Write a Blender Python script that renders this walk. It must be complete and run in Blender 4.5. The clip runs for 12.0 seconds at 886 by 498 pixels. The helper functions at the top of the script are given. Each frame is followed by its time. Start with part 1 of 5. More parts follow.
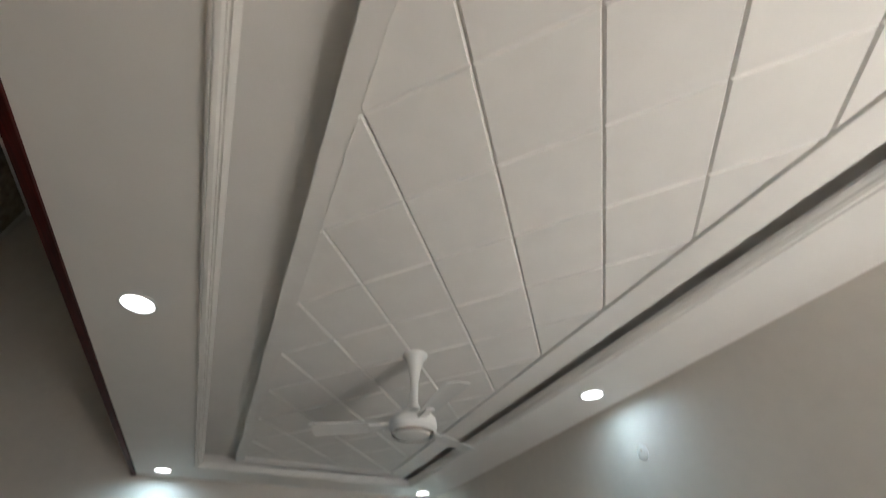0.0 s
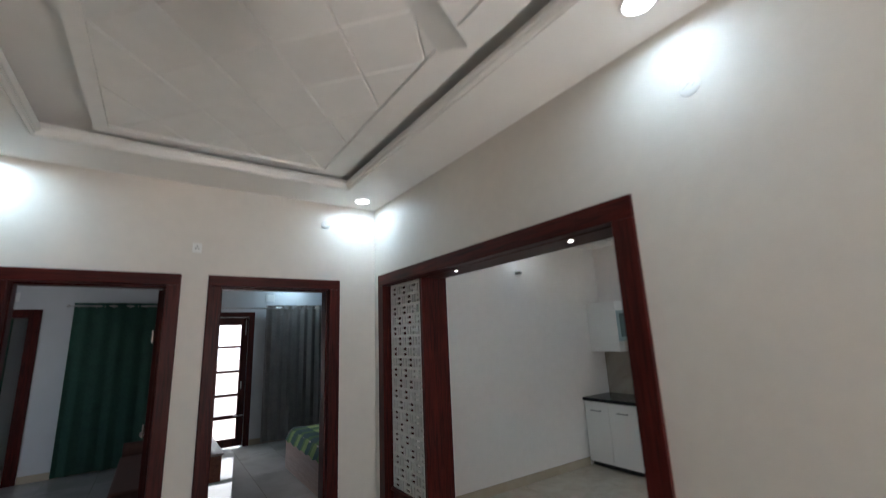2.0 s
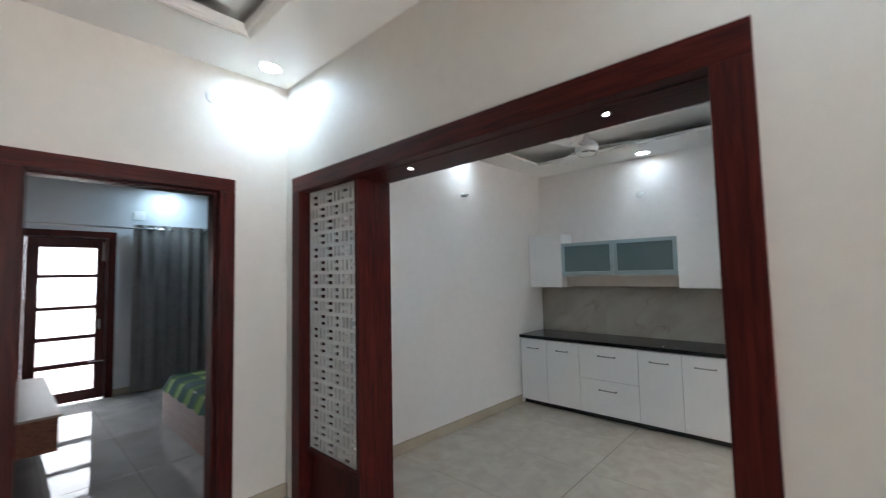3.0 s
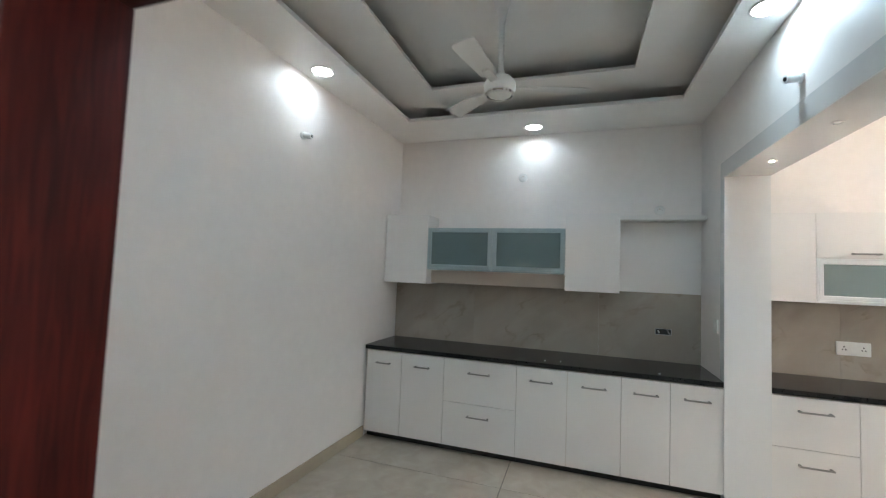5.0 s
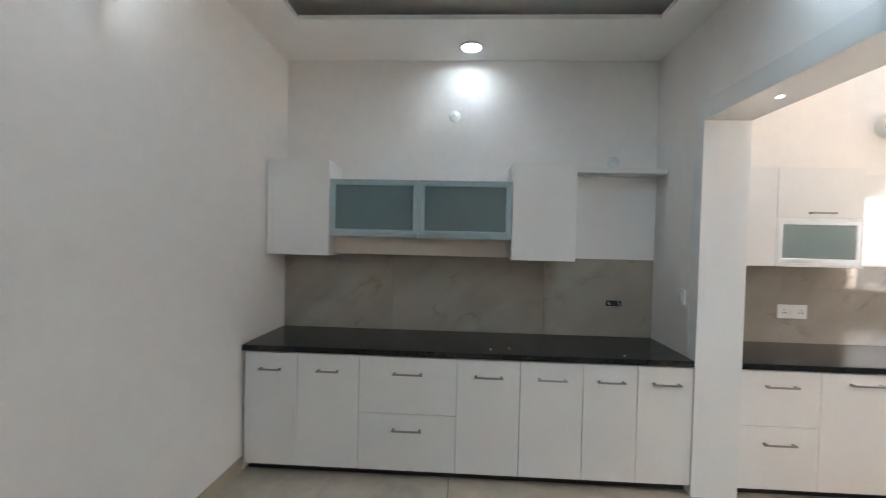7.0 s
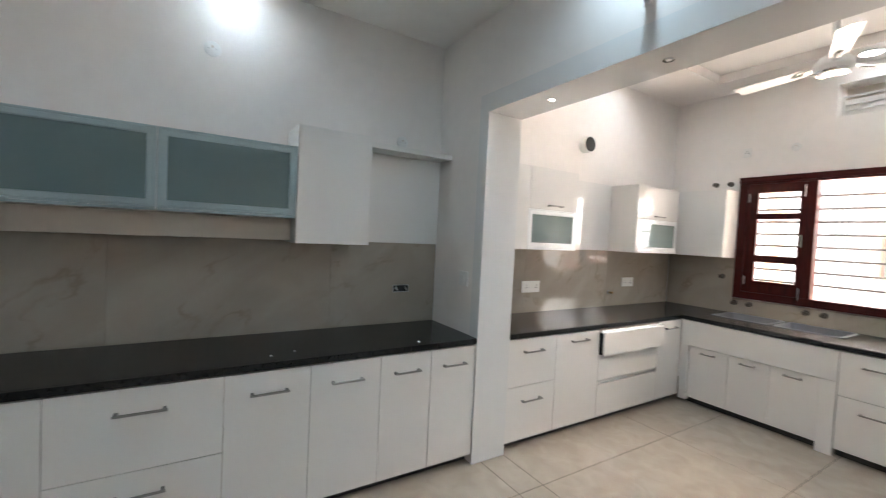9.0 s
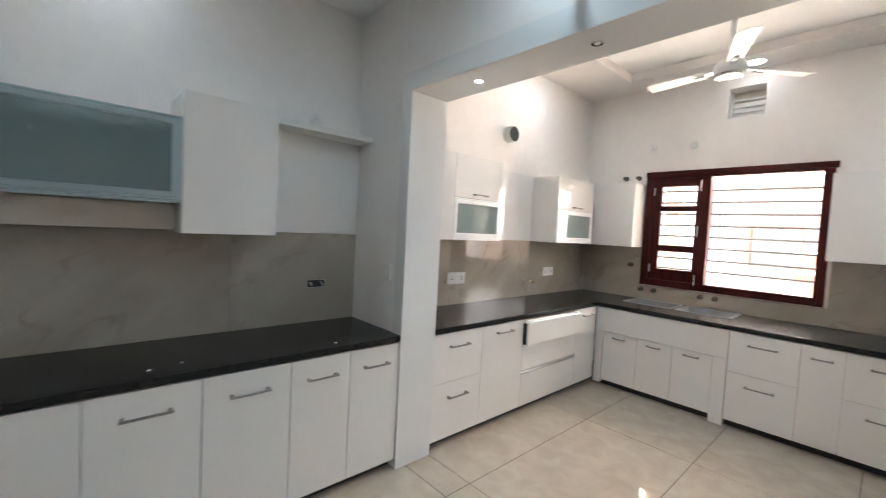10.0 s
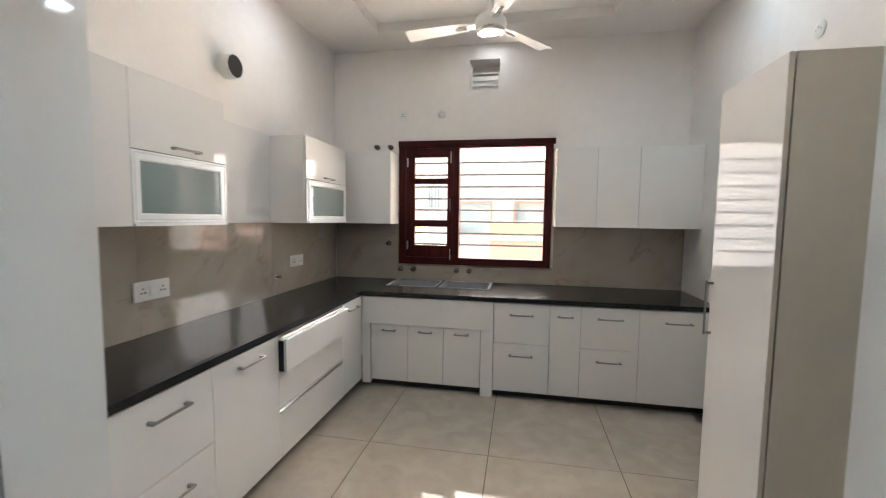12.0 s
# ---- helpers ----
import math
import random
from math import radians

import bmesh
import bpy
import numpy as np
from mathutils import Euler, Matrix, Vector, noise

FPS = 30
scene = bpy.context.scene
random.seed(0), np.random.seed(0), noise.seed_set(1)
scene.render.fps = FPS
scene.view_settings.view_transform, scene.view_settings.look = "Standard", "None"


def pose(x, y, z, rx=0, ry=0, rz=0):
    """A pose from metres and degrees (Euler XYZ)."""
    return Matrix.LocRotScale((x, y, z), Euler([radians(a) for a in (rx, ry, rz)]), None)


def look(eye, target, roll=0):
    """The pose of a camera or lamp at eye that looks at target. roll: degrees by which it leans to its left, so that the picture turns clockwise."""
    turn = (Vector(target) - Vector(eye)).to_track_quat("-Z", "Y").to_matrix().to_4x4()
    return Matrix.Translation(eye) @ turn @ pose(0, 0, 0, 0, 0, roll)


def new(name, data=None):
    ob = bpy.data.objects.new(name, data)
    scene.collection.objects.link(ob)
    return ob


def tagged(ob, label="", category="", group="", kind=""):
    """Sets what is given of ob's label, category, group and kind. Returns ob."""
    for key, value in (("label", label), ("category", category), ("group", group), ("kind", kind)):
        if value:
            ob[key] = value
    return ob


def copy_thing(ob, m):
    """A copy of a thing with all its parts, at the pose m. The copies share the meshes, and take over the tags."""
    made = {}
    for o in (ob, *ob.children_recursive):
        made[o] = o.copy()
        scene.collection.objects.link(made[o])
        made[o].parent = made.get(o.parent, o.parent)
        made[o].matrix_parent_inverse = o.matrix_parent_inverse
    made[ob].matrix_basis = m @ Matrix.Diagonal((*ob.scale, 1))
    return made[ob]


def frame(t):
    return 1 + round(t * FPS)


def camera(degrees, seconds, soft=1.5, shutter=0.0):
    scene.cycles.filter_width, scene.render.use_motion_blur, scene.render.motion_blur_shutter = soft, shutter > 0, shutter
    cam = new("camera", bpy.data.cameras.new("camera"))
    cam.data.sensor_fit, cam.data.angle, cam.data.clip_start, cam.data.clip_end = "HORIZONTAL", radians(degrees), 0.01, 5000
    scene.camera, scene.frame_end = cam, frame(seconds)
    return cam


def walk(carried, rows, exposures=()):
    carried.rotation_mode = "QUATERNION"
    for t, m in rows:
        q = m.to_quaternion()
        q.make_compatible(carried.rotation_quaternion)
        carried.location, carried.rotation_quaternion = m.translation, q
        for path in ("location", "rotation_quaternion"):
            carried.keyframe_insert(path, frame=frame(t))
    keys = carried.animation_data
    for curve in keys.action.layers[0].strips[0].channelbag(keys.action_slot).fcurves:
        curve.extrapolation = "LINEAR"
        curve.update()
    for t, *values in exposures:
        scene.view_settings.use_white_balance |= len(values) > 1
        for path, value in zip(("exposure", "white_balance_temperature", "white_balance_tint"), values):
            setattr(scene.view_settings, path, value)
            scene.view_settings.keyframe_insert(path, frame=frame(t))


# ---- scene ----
cam = camera(95.1, 12.0, soft=1.1, shutter=0.5)
PATH = [
    (0, (0.121, 0.332, 2.087), (0.752, 1.661, 3.442), -1.2),
    (0.5, (0.227, 0.409, 2.012), (0.942, 1.946, 3.074), -1.8),
    (1, (0.307, 0.753, 1.908), (1.249, 2.323, 2.713), -1.4),
    (1.5, (0.378, 1.169, 1.879), (1.461, 2.747, 2.46), -2.2),
    (2, (0.561, 1.647, 1.799), (1.683, 3.248, 2.219), -2.5),
    (2.5, (0.694, 2.146, 1.697), (1.982, 3.652, 1.962), 0.8),
    (3, (0.931, 2.596, 1.688), (2.402, 3.946, 1.811), -1.2),
    (3.5, (1.29, 2.99, 1.688), (2.916, 4.138, 1.883), 0.1),
    (5.3, (2.146, 3.616, 1.611), (4.057, 4.202, 1.68), 2.0),
    (5.5, (2.246, 3.639, 1.619), (4.157, 4.226, 1.64), 1.5),
    (6, (2.445, 3.726, 1.612), (4.396, 4.161, 1.584), 1.5),
    (6.5, (2.679, 3.901, 1.625), (4.653, 4.222, 1.632), 0.5),
    (6.7, (2.767, 3.968, 1.618), (4.752, 4.216, 1.601), 0.8),
    (8.5, (3.346, 4.148, 1.627), (5.166, 3.32, 1.596), 1.9),
    (9, (3.351, 4.196, 1.577), (5.054, 3.15, 1.505), 2.8),
    (9.5, (3.412, 4.166, 1.594), (4.98, 2.928, 1.499), 2.5),
    (10, (3.504, 4.073, 1.572), (4.982, 2.73, 1.472), 3.0),
    (10.5, (3.658, 3.885, 1.557), (4.838, 2.273, 1.47), 1.7),
    (11, (3.82, 3.724, 1.537), (4.728, 1.946, 1.42), 3.5),
    (11.5, (4.025, 3.555, 1.556), (4.6, 1.643, 1.428), 1.3),
    (12, (4.166, 3.356, 1.541), (4.539, 1.397, 1.389), 0.7),
]
EXPOSURE = [
    (0, 1.04, 6420, 8), (0.5, 1.12, 6380, 7), (1, 1.55, 6350, 9), (1.5, 1.77, 6380, 10), (2.0, 1.78, 6450, 12), (2.5, 2.42, 6350, 12), (3.0, 2.38, 6330, 12), (3.5, 2.42, 6300, 10),
    (5.5, 2.5, 6600, 12), (6.5, 2.5, 6600, 13), (8.5, 2.47, 6600, 13), (9.5, 2.52, 6550, 13), (10.5, 2.5, 6550, 12), (11, 2.06, 6550, 11), (12, 2.1, 6550, 11),
]
walk(cam, [(t, look(eye, target, roll)) for t, eye, target, roll in PATH], EXPOSURE)

# ---- world, sun, exposure ----
world = bpy.data.worlds.new("world")
scene.world = world
world.use_nodes = True
wn = world.node_tree
sky = wn.nodes.new("ShaderNodeTexSky")
sky.sky_type = "NISHITA"
sky.sun_disc = False
sky.sun_elevation, sky.sun_rotation = radians(51), radians(78)
wn.links.new(sky.outputs[0], wn.nodes["Background"].inputs[0])
wn.nodes["Background"].inputs[1].default_value = 0.15
sun_data = bpy.data.lights.new("sun", "SUN")
sun_data.energy, sun_data.angle, sun_data.color = 3.6, radians(0.5), (1, 0.95, 0.88)
sun = new("sun", sun_data)
sun.matrix_world = look((14, 3, 18), (0, 0, 0))


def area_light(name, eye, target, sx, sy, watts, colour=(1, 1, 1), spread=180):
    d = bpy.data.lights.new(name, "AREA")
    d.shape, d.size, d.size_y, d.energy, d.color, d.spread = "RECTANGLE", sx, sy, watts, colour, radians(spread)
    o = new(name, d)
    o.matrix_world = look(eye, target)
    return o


DAY = (0.92, 0.96, 1.0)
SY = -1.9                      # lounge south wall
WARM = (1.0, 0.84, 0.70)
# unseen lamps added to stand in for daylight and ground bounce at the kitchen window and the terrace door
area_light("daylight_fill", (5.3, -6.3, 7.8), (4.6, 0.6, 0.7), 9.0, 7.0, 900, WARM)
area_light("daylight_fill", (4.64, -3.9, -0.03), (4.64, -3.3, 3.2), 13.0, 4.4, 1180, WARM)
area_light("daylight_fill", (1.55, 11.6, 3.4), (1.6, 9.4, 0.4), 1.4, 1.6, 34, DAY)
# added lamp in an assumed lounge window behind the camera, never in view
area_light("daylight_fill", (1.85, SY + 0.04, 1.5), (1.7, 2.8, 3.3), 1.1, 1.9, 7.2, (0.80, 0.91, 1.0), 100)
# fill lamp added to brighten the side room; its window is invented
area_light("daylight_fill", (-3.25, 8.0, 1.6), (0, 8.6, 1.3), 1.2, 1.2, 3, (0.75, 0.88, 1.0))

# ---- materials ----


def material(name, colour, rough=0.5, metal=0.0, spec=0.5, var=0.06, scale=6.0, bump=0.0, bump_scale=60.0, coat=0.0, dark=None, rvar=0.0):
    """Principled surface with a broad and a fine variation of its colour, and fine relief."""
    m = bpy.data.materials.new(name)
    m.use_nodes = True
    n, l = m.node_tree.nodes, m.node_tree.links
    b = n["Principled BSDF"]
    b.inputs["Roughness"].default_value, b.inputs["Metallic"].default_value = rough, metal
    b.inputs["Specular IOR Level"].default_value = spec
    b.inputs["Coat Weight"].default_value = coat
    b.inputs["Coat Roughness"].default_value = 0.03
    tc = n.new("ShaderNodeTexCoord")
    a, c = n.new("ShaderNodeTexNoise"), n.new("ShaderNodeTexNoise")
    a.inputs["Scale"].default_value, c.inputs["Scale"].default_value = scale * 0.15, scale
    a.inputs["Detail"].default_value, c.inputs["Detail"].default_value = 4, 8
    l.new(tc.outputs["Object"], a.inputs["Vector"])
    l.new(tc.outputs["Object"], c.inputs["Vector"])
    mx = n.new("ShaderNodeMath")
    mx.operation = "ADD"
    l.new(a.outputs["Fac"], mx.inputs[0])
    l.new(c.outputs["Fac"], mx.inputs[1])
    ramp = n.new("ShaderNodeValToRGB")
    ramp.color_ramp.elements[0].position, ramp.color_ramp.elements[1].position = 0.35, 0.65
    low = dark or tuple(v * (1 - var) for v in colour)
    high = colour if dark else tuple(min(1, v * (1 + var)) for v in colour)
    ramp.color_ramp.elements[0].color, ramp.color_ramp.elements[1].color = (*low, 1), (*high, 1)
    half = n.new("ShaderNodeMath")
    half.operation = "MULTIPLY"
    half.inputs[1].default_value = 0.5
    l.new(mx.outputs[0], half.inputs[0])
    l.new(half.outputs[0], ramp.inputs[0])
    l.new(ramp.outputs[0], b.inputs["Base Color"])
    if rvar:
        rr = n.new("ShaderNodeMapRange")
        rr.inputs["To Min"].default_value, rr.inputs["To Max"].default_value = max(0.02, rough - rvar), rough + rvar
        l.new(c.outputs["Fac"], rr.inputs["Value"])
        l.new(rr.outputs[0], b.inputs["Roughness"])
    if bump:
        f, bp = n.new("ShaderNodeTexNoise"), n.new("ShaderNodeBump")
        f.inputs["Scale"].default_value, f.inputs["Detail"].default_value = bump_scale, 6
        bp.inputs["Strength"].default_value, bp.inputs["Distance"].default_value = bump, 0.004
        l.new(tc.outputs["Object"], f.inputs["Vector"])
        l.new(f.outputs["Fac"], bp.inputs["Height"])
        l.new(bp.outputs[0], b.inputs["Normal"])
    return m


def wood(name, light, dark, stretch=(14, 14, 0.9), rough=0.4, coat=0.0):
    m = material(name, light, rough, bump=0.06, bump_scale=90, coat=coat, spec=0.16)
    n, l = m.node_tree.nodes, m.node_tree.links
    tc = n["Texture Coordinate"]
    mp, w, r = n.new("ShaderNodeMapping"), n.new("ShaderNodeTexNoise"), n.new("ShaderNodeValToRGB")
    mp.inputs["Scale"].default_value = stretch
    w.inputs["Scale"].default_value, w.inputs["Detail"].default_value, w.inputs["Distortion"].default_value = 3, 9, 1.2
    l.new(tc.outputs["Object"], mp.inputs[0])
    l.new(mp.outputs[0], w.inputs["Vector"])
    l.new(w.outputs["Fac"], r.inputs[0])
    r.color_ramp.elements[0].position, r.color_ramp.elements[1].position = 0.32, 0.68
    r.color_ramp.elements[0].color, r.color_ramp.elements[1].color = (*dark, 1), (*light, 1)
    l.new(r.outputs[0], n["Principled BSDF"].inputs["Base Color"])
    return m


def marble(name, base, dark, vein, rough, scale=1.0, vein_amount=0.5, per_piece=True, slant=None):
    """Clouded stone with thin wandering veins, shifted from piece to piece."""
    m = bpy.data.materials.new(name)
    m.use_nodes = True
    n, l = m.node_tree.nodes, m.node_tree.links
    b = n["Principled BSDF"]
    tc, add = n.new("ShaderNodeTexCoord"), n.new("ShaderNodeVectorMath")
    l.new(tc.outputs["Object"], add.inputs[0])
    if per_piece:
        info, mul = n.new("ShaderNodeObjectInfo"), n.new("ShaderNodeMath")
        mul.operation = "MULTIPLY"
        mul.inputs[1].default_value = 17.0
        l.new(info.outputs["Random"], mul.inputs[0])
        l.new(mul.outputs[0], add.inputs[1])
    if slant:
        turned, along = add, n.new("ShaderNodeMapping")
        along.inputs["Rotation"].default_value = slant
        along.vector_type = "TEXTURE"
        along.inputs["Scale"].default_value = (1.25, 1.25, 0.6)
        l.new(turned.outputs[0], along.inputs[0])
        add = along
    cloud = n.new("ShaderNodeTexNoise")
    cloud.inputs["Scale"].default_value, cloud.inputs["Detail"].default_value, cloud.inputs["Distortion"].default_value = 1.6 * scale, 8, 0.6
    l.new(add.outputs[0], cloud.inputs["Vector"])
    r = n.new("ShaderNodeValToRGB")
    r.color_ramp.elements[0].position, r.color_ramp.elements[1].position = 0.35, 0.68
    r.color_ramp.elements[0].color, r.color_ramp.elements[1].color = (*dark, 1), (*base, 1)
    l.new(cloud.outputs["Fac"], r.inputs[0])
    v = n.new("ShaderNodeTexNoise")
    v.inputs["Scale"].default_value, v.inputs["Detail"].default_value, v.inputs["Distortion"].default_value = 0.9 * scale, 7, 0.35
    l.new(add.outputs[0], v.inputs["Vector"])
    vr = n.new("ShaderNodeValToRGB")
    e = vr.color_ramp.elements
    e[0].position, e[1].position = (0.486, 0.514) if slant else (0.494, 0.506)
    e[0].color, e[1].color = (0, 0, 0, 1), (0, 0, 0, 1)
    mid = vr.color_ramp.elements.new(0.5)
    mid.color = (vein_amount, vein_amount, vein_amount, 1)
    l.new(v.outputs["Fac"], vr.inputs[0])
    mix = n.new("ShaderNodeMix")
    mix.data_type = "RGBA"
    fade, broken = n.new("ShaderNodeTexNoise"), n.new("ShaderNodeMath")
    fade.inputs["Scale"].default_value, broken.operation = 2.6 * scale, "MULTIPLY"
    fr = n.new("ShaderNodeMapRange")
    fr.inputs["From Min"].default_value, fr.inputs["From Max"].default_value = 0.42, 0.62
    l.new(tc.outputs["Object"], fade.inputs["Vector"])
    l.new(fade.outputs["Fac"], fr.inputs["Value"])
    l.new(fr.outputs[0], broken.inputs[0])
    l.new(vr.outputs[0], broken.inputs[1])
    l.new(broken.outputs[0], mix.inputs[0])
    l.new(r.outputs[0], mix.inputs[6])
    mix.inputs[7].default_value = (*vein, 1)
    l.new(mix.outputs[2], b.inputs["Base Color"])
    b.inputs["Specular IOR Level"].default_value = 0.65
    rr = n.new("ShaderNodeMapRange")
    rr.inputs["To Min"].default_value, rr.inputs["To Max"].default_value = rough * 0.6, rough * 1.5
    l.new(cloud.outputs["Fac"], rr.inputs["Value"])
    l.new(rr.outputs[0], b.inputs["Roughness"])
    return m


def glow(name, colour, strength):
    m = bpy.data.materials.new(name)
    m.use_nodes = True
    b = m.node_tree.nodes["Principled BSDF"]
    b.inputs["Base Color"].default_value = (0.8, 0.8, 0.8, 1)
    b.inputs["Emission Color"].default_value, b.inputs["Emission Strength"].default_value = (*colour, 1), strength
    return m


def clear(name, tint=(0.97, 0.99, 0.98), rough=0.0):
    m = bpy.data.materials.new(name)
    m.use_nodes = True
    b = m.node_tree.nodes["Principled BSDF"]
    b.inputs["Base Color"].default_value = (*tint, 1)
    b.inputs["Transmission Weight"].default_value, b.inputs["Roughness"].default_value = 1.0, rough
    b.inputs["IOR"].default_value = 1.45
    return m


PAINT = material("cream_wall_paint", (0.67, 0.63, 0.575), 0.55, var=0.03, scale=12, bump=0.16, bump_scale=90)
PAINT_WHITE = material("white_wall_paint", (0.80, 0.765, 0.735), 0.5, var=0.025, scale=12, bump=0.16, bump_scale=90)
PAINT_GREY = material("blue_grey_wall_paint", (0.57, 0.585, 0.60), 0.55, var=0.03, scale=5, bump=0.12, bump_scale=140)
CEIL = material("ceiling_paint", (0.85, 0.83, 0.80), 0.6, var=0.025, scale=4, bump=0.1, bump_scale=120)
CEIL_LIGHTER = material("lighter_white_ceiling", (0.90, 0.89, 0.87), 0.55, var=0.02, scale=4, bump=0.08, bump_scale=120)
PLASTER = material("white_gypsum", (0.85, 0.83, 0.80), 0.45, var=0.03, scale=8, bump=0.08, bump_scale=90)
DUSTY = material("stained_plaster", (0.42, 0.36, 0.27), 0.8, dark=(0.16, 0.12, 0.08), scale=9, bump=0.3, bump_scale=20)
LAMINATE = material("glossy_white_laminate", (0.81, 0.79, 0.765), 0.04, var=0.012, scale=3, bump=0.012, bump_scale=5, coat=0.2)
LAMINATE_MATT = material("satin_white_board", (0.76, 0.74, 0.71), 0.45, var=0.02, scale=8)
LAMINATE_SIDE = material("beige_laminate", (0.66, 0.62, 0.54), 0.4, var=0.03, scale=12, bump=0.05)
PILLAR = material("glossy_white_cladding", (0.78, 0.78, 0.77), 0.07, var=0.015, scale=3, bump=0.015, bump_scale=6, coat=0.6)
CARCASS = material("cabinet_carcass", (0.60, 0.53, 0.46), 0.45, var=0.03, scale=8)
PLINTH = material("black_plinth", (0.03, 0.028, 0.026), 0.5, var=0.2, scale=12)
STEEL = material("brushed_steel", (0.50, 0.49, 0.48), 0.28, metal=1.0, var=0.05, scale=30, bump=0.03, bump_scale=200)
HANDLE = material("satin_steel_handle", (0.32, 0.31, 0.30), 0.3, metal=1.0, var=0.05, scale=30)
CHROME = material("chrome", (0.8, 0.8, 0.8), 0.12, metal=1.0, var=0.02, scale=20)
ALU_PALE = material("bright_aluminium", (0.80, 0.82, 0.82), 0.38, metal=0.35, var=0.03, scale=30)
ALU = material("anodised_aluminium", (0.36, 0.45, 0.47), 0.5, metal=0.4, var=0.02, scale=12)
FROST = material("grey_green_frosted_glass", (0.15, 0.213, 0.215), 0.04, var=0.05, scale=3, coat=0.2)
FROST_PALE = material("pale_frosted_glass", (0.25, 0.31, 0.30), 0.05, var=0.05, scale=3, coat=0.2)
DULL = material("dull_plated_brass", (0.10, 0.085, 0.07), 0.4, metal=0.6, var=0.1, scale=20)
BLACK = material("black_plastic", (0.012, 0.012, 0.012), 0.5, var=0.1, scale=20)
WHITE_PLASTIC = material("white_plastic", (0.75, 0.75, 0.73), 0.3, var=0.02, scale=20)
GRANITE = material("black_granite", (0.018, 0.017, 0.017), 0.2, dark=(0.008, 0.008, 0.008), scale=260, spec=0.4, rvar=0.04)
SINK = material("grey_enamel_sink", (0.20, 0.205, 0.22), 0.3, var=0.05, scale=10)
MAHOGANY = wood("mahogany", (0.078, 0.0095, 0.007), (0.022, 0.0035, 0.003))
MAHOGANY_H = wood("mahogany_lying", (0.078, 0.0095, 0.007), (0.022, 0.0035, 0.003), stretch=(14, 0.9, 14))
MAHOGANY_X = wood("mahogany_across", (0.078, 0.0095, 0.007), (0.022, 0.0035, 0.003), stretch=(0.9, 14, 14))
WALNUT = wood("console_veneer", (0.20, 0.075, 0.045), (0.10, 0.035, 0.02), stretch=(14, 0.9, 14))
BEDWOOD = wood("bed_veneer", (0.42, 0.29, 0.24), (0.32, 0.21, 0.17), stretch=(14, 0.9, 14), rough=0.4)
TILE = marble("beige_vitrified_tile", (0.495, 0.435, 0.362), (0.425, 0.37, 0.302), (0.34, 0.27, 0.20), 0.045, 4.2, 0.12)
TILE_GREY = marble("grey_vitrified_tile", (0.42, 0.40, 0.385), (0.33, 0.315, 0.30), (0.28, 0.26, 0.25), 0.035, 1.0, 0.2)
GROUT = material("dark_grout", (0.11, 0.09, 0.07), 0.8, var=0.1, scale=20)
SKIRT = marble("beige_skirting_tile", (0.50, 0.42, 0.32), (0.42, 0.35, 0.26), (0.3, 0.25, 0.18), 0.2)
SPLASH = marble("brown_beige_marble_tile", (0.41, 0.365, 0.305), (0.345, 0.302, 0.25), (0.17, 0.115, 0.07), 0.03, 1.6, 0.36, slant=(radians(-33), radians(33), 0))
SCREEN = material("pale_grey_screen", (0.52, 0.51, 0.485), 0.35, var=0.08, scale=14, bump=0.05)
GLASS = clear("window_glass")
LAMP = glow("lamp_diffuser", (0.95, 0.98, 1.0), 5)
SPOT = glow("spot_diffuser", (1.0, 0.97, 0.9), 12)
CURTAIN_GREEN = material("dark_green_curtain_cloth", (0.045, 0.125, 0.092), 0.8, var=0.15, scale=30, bump=0.2, bump_scale=300)
CURTAIN_GREY = material("grey_curtain_cloth", (0.36, 0.335, 0.315), 0.8, var=0.12, scale=30, bump=0.2, bump_scale=300)
FABRIC_BROWN = material("brown_upholstery", (0.09, 0.035, 0.022), 0.8, var=0.15, scale=20, bump=0.2, bump_scale=200)

# ---- mesh helpers ----
origin = {}


def thing(name, base, label, category, group="", kind=""):
    ob = new(name)
    ob.empty_display_size = 0.1
    ob.location = base
    origin[ob] = Vector(base)
    return tagged(ob, label, category, group, kind)


def smooth(me, on):
    if on:
        for p in me.polygons:
            p.use_smooth = True
        me.set_sharp_from_angle(angle=radians(35))


def part(name, bm, mat, parent, label="", round_shade=False):
    base = origin[parent]
    bmesh.ops.translate(bm, vec=-base, verts=bm.verts[:])
    bmesh.ops.recalc_face_normals(bm, faces=bm.faces[:])
    me = bpy.data.meshes.new(name)
    bm.to_mesh(me)
    bm.free()
    me.materials.append(mat)
    smooth(me, round_shade)
    ob = new(name, me)
    ob.parent = parent
    origin[ob] = base
    return tagged(ob, label)


def single(name, bm, mat, label, category, kind="", group="", round_shade=False):
    lo = Vector([min(v.co[i] for v in bm.verts) for i in range(3)])
    hi = Vector([max(v.co[i] for v in bm.verts) for i in range(3)])
    base = Vector(((lo.x + hi.x) / 2, (lo.y + hi.y) / 2, lo.z))
    bmesh.ops.translate(bm, vec=-base, verts=bm.verts[:])
    bmesh.ops.recalc_face_normals(bm, faces=bm.faces[:])
    me = bpy.data.meshes.new(name)
    bm.to_mesh(me)
    bm.free()
    me.materials.append(mat)
    smooth(me, round_shade)
    ob = new(name, me)
    ob.location = base
    origin[ob] = base
    return tagged(ob, label, category, group, kind)


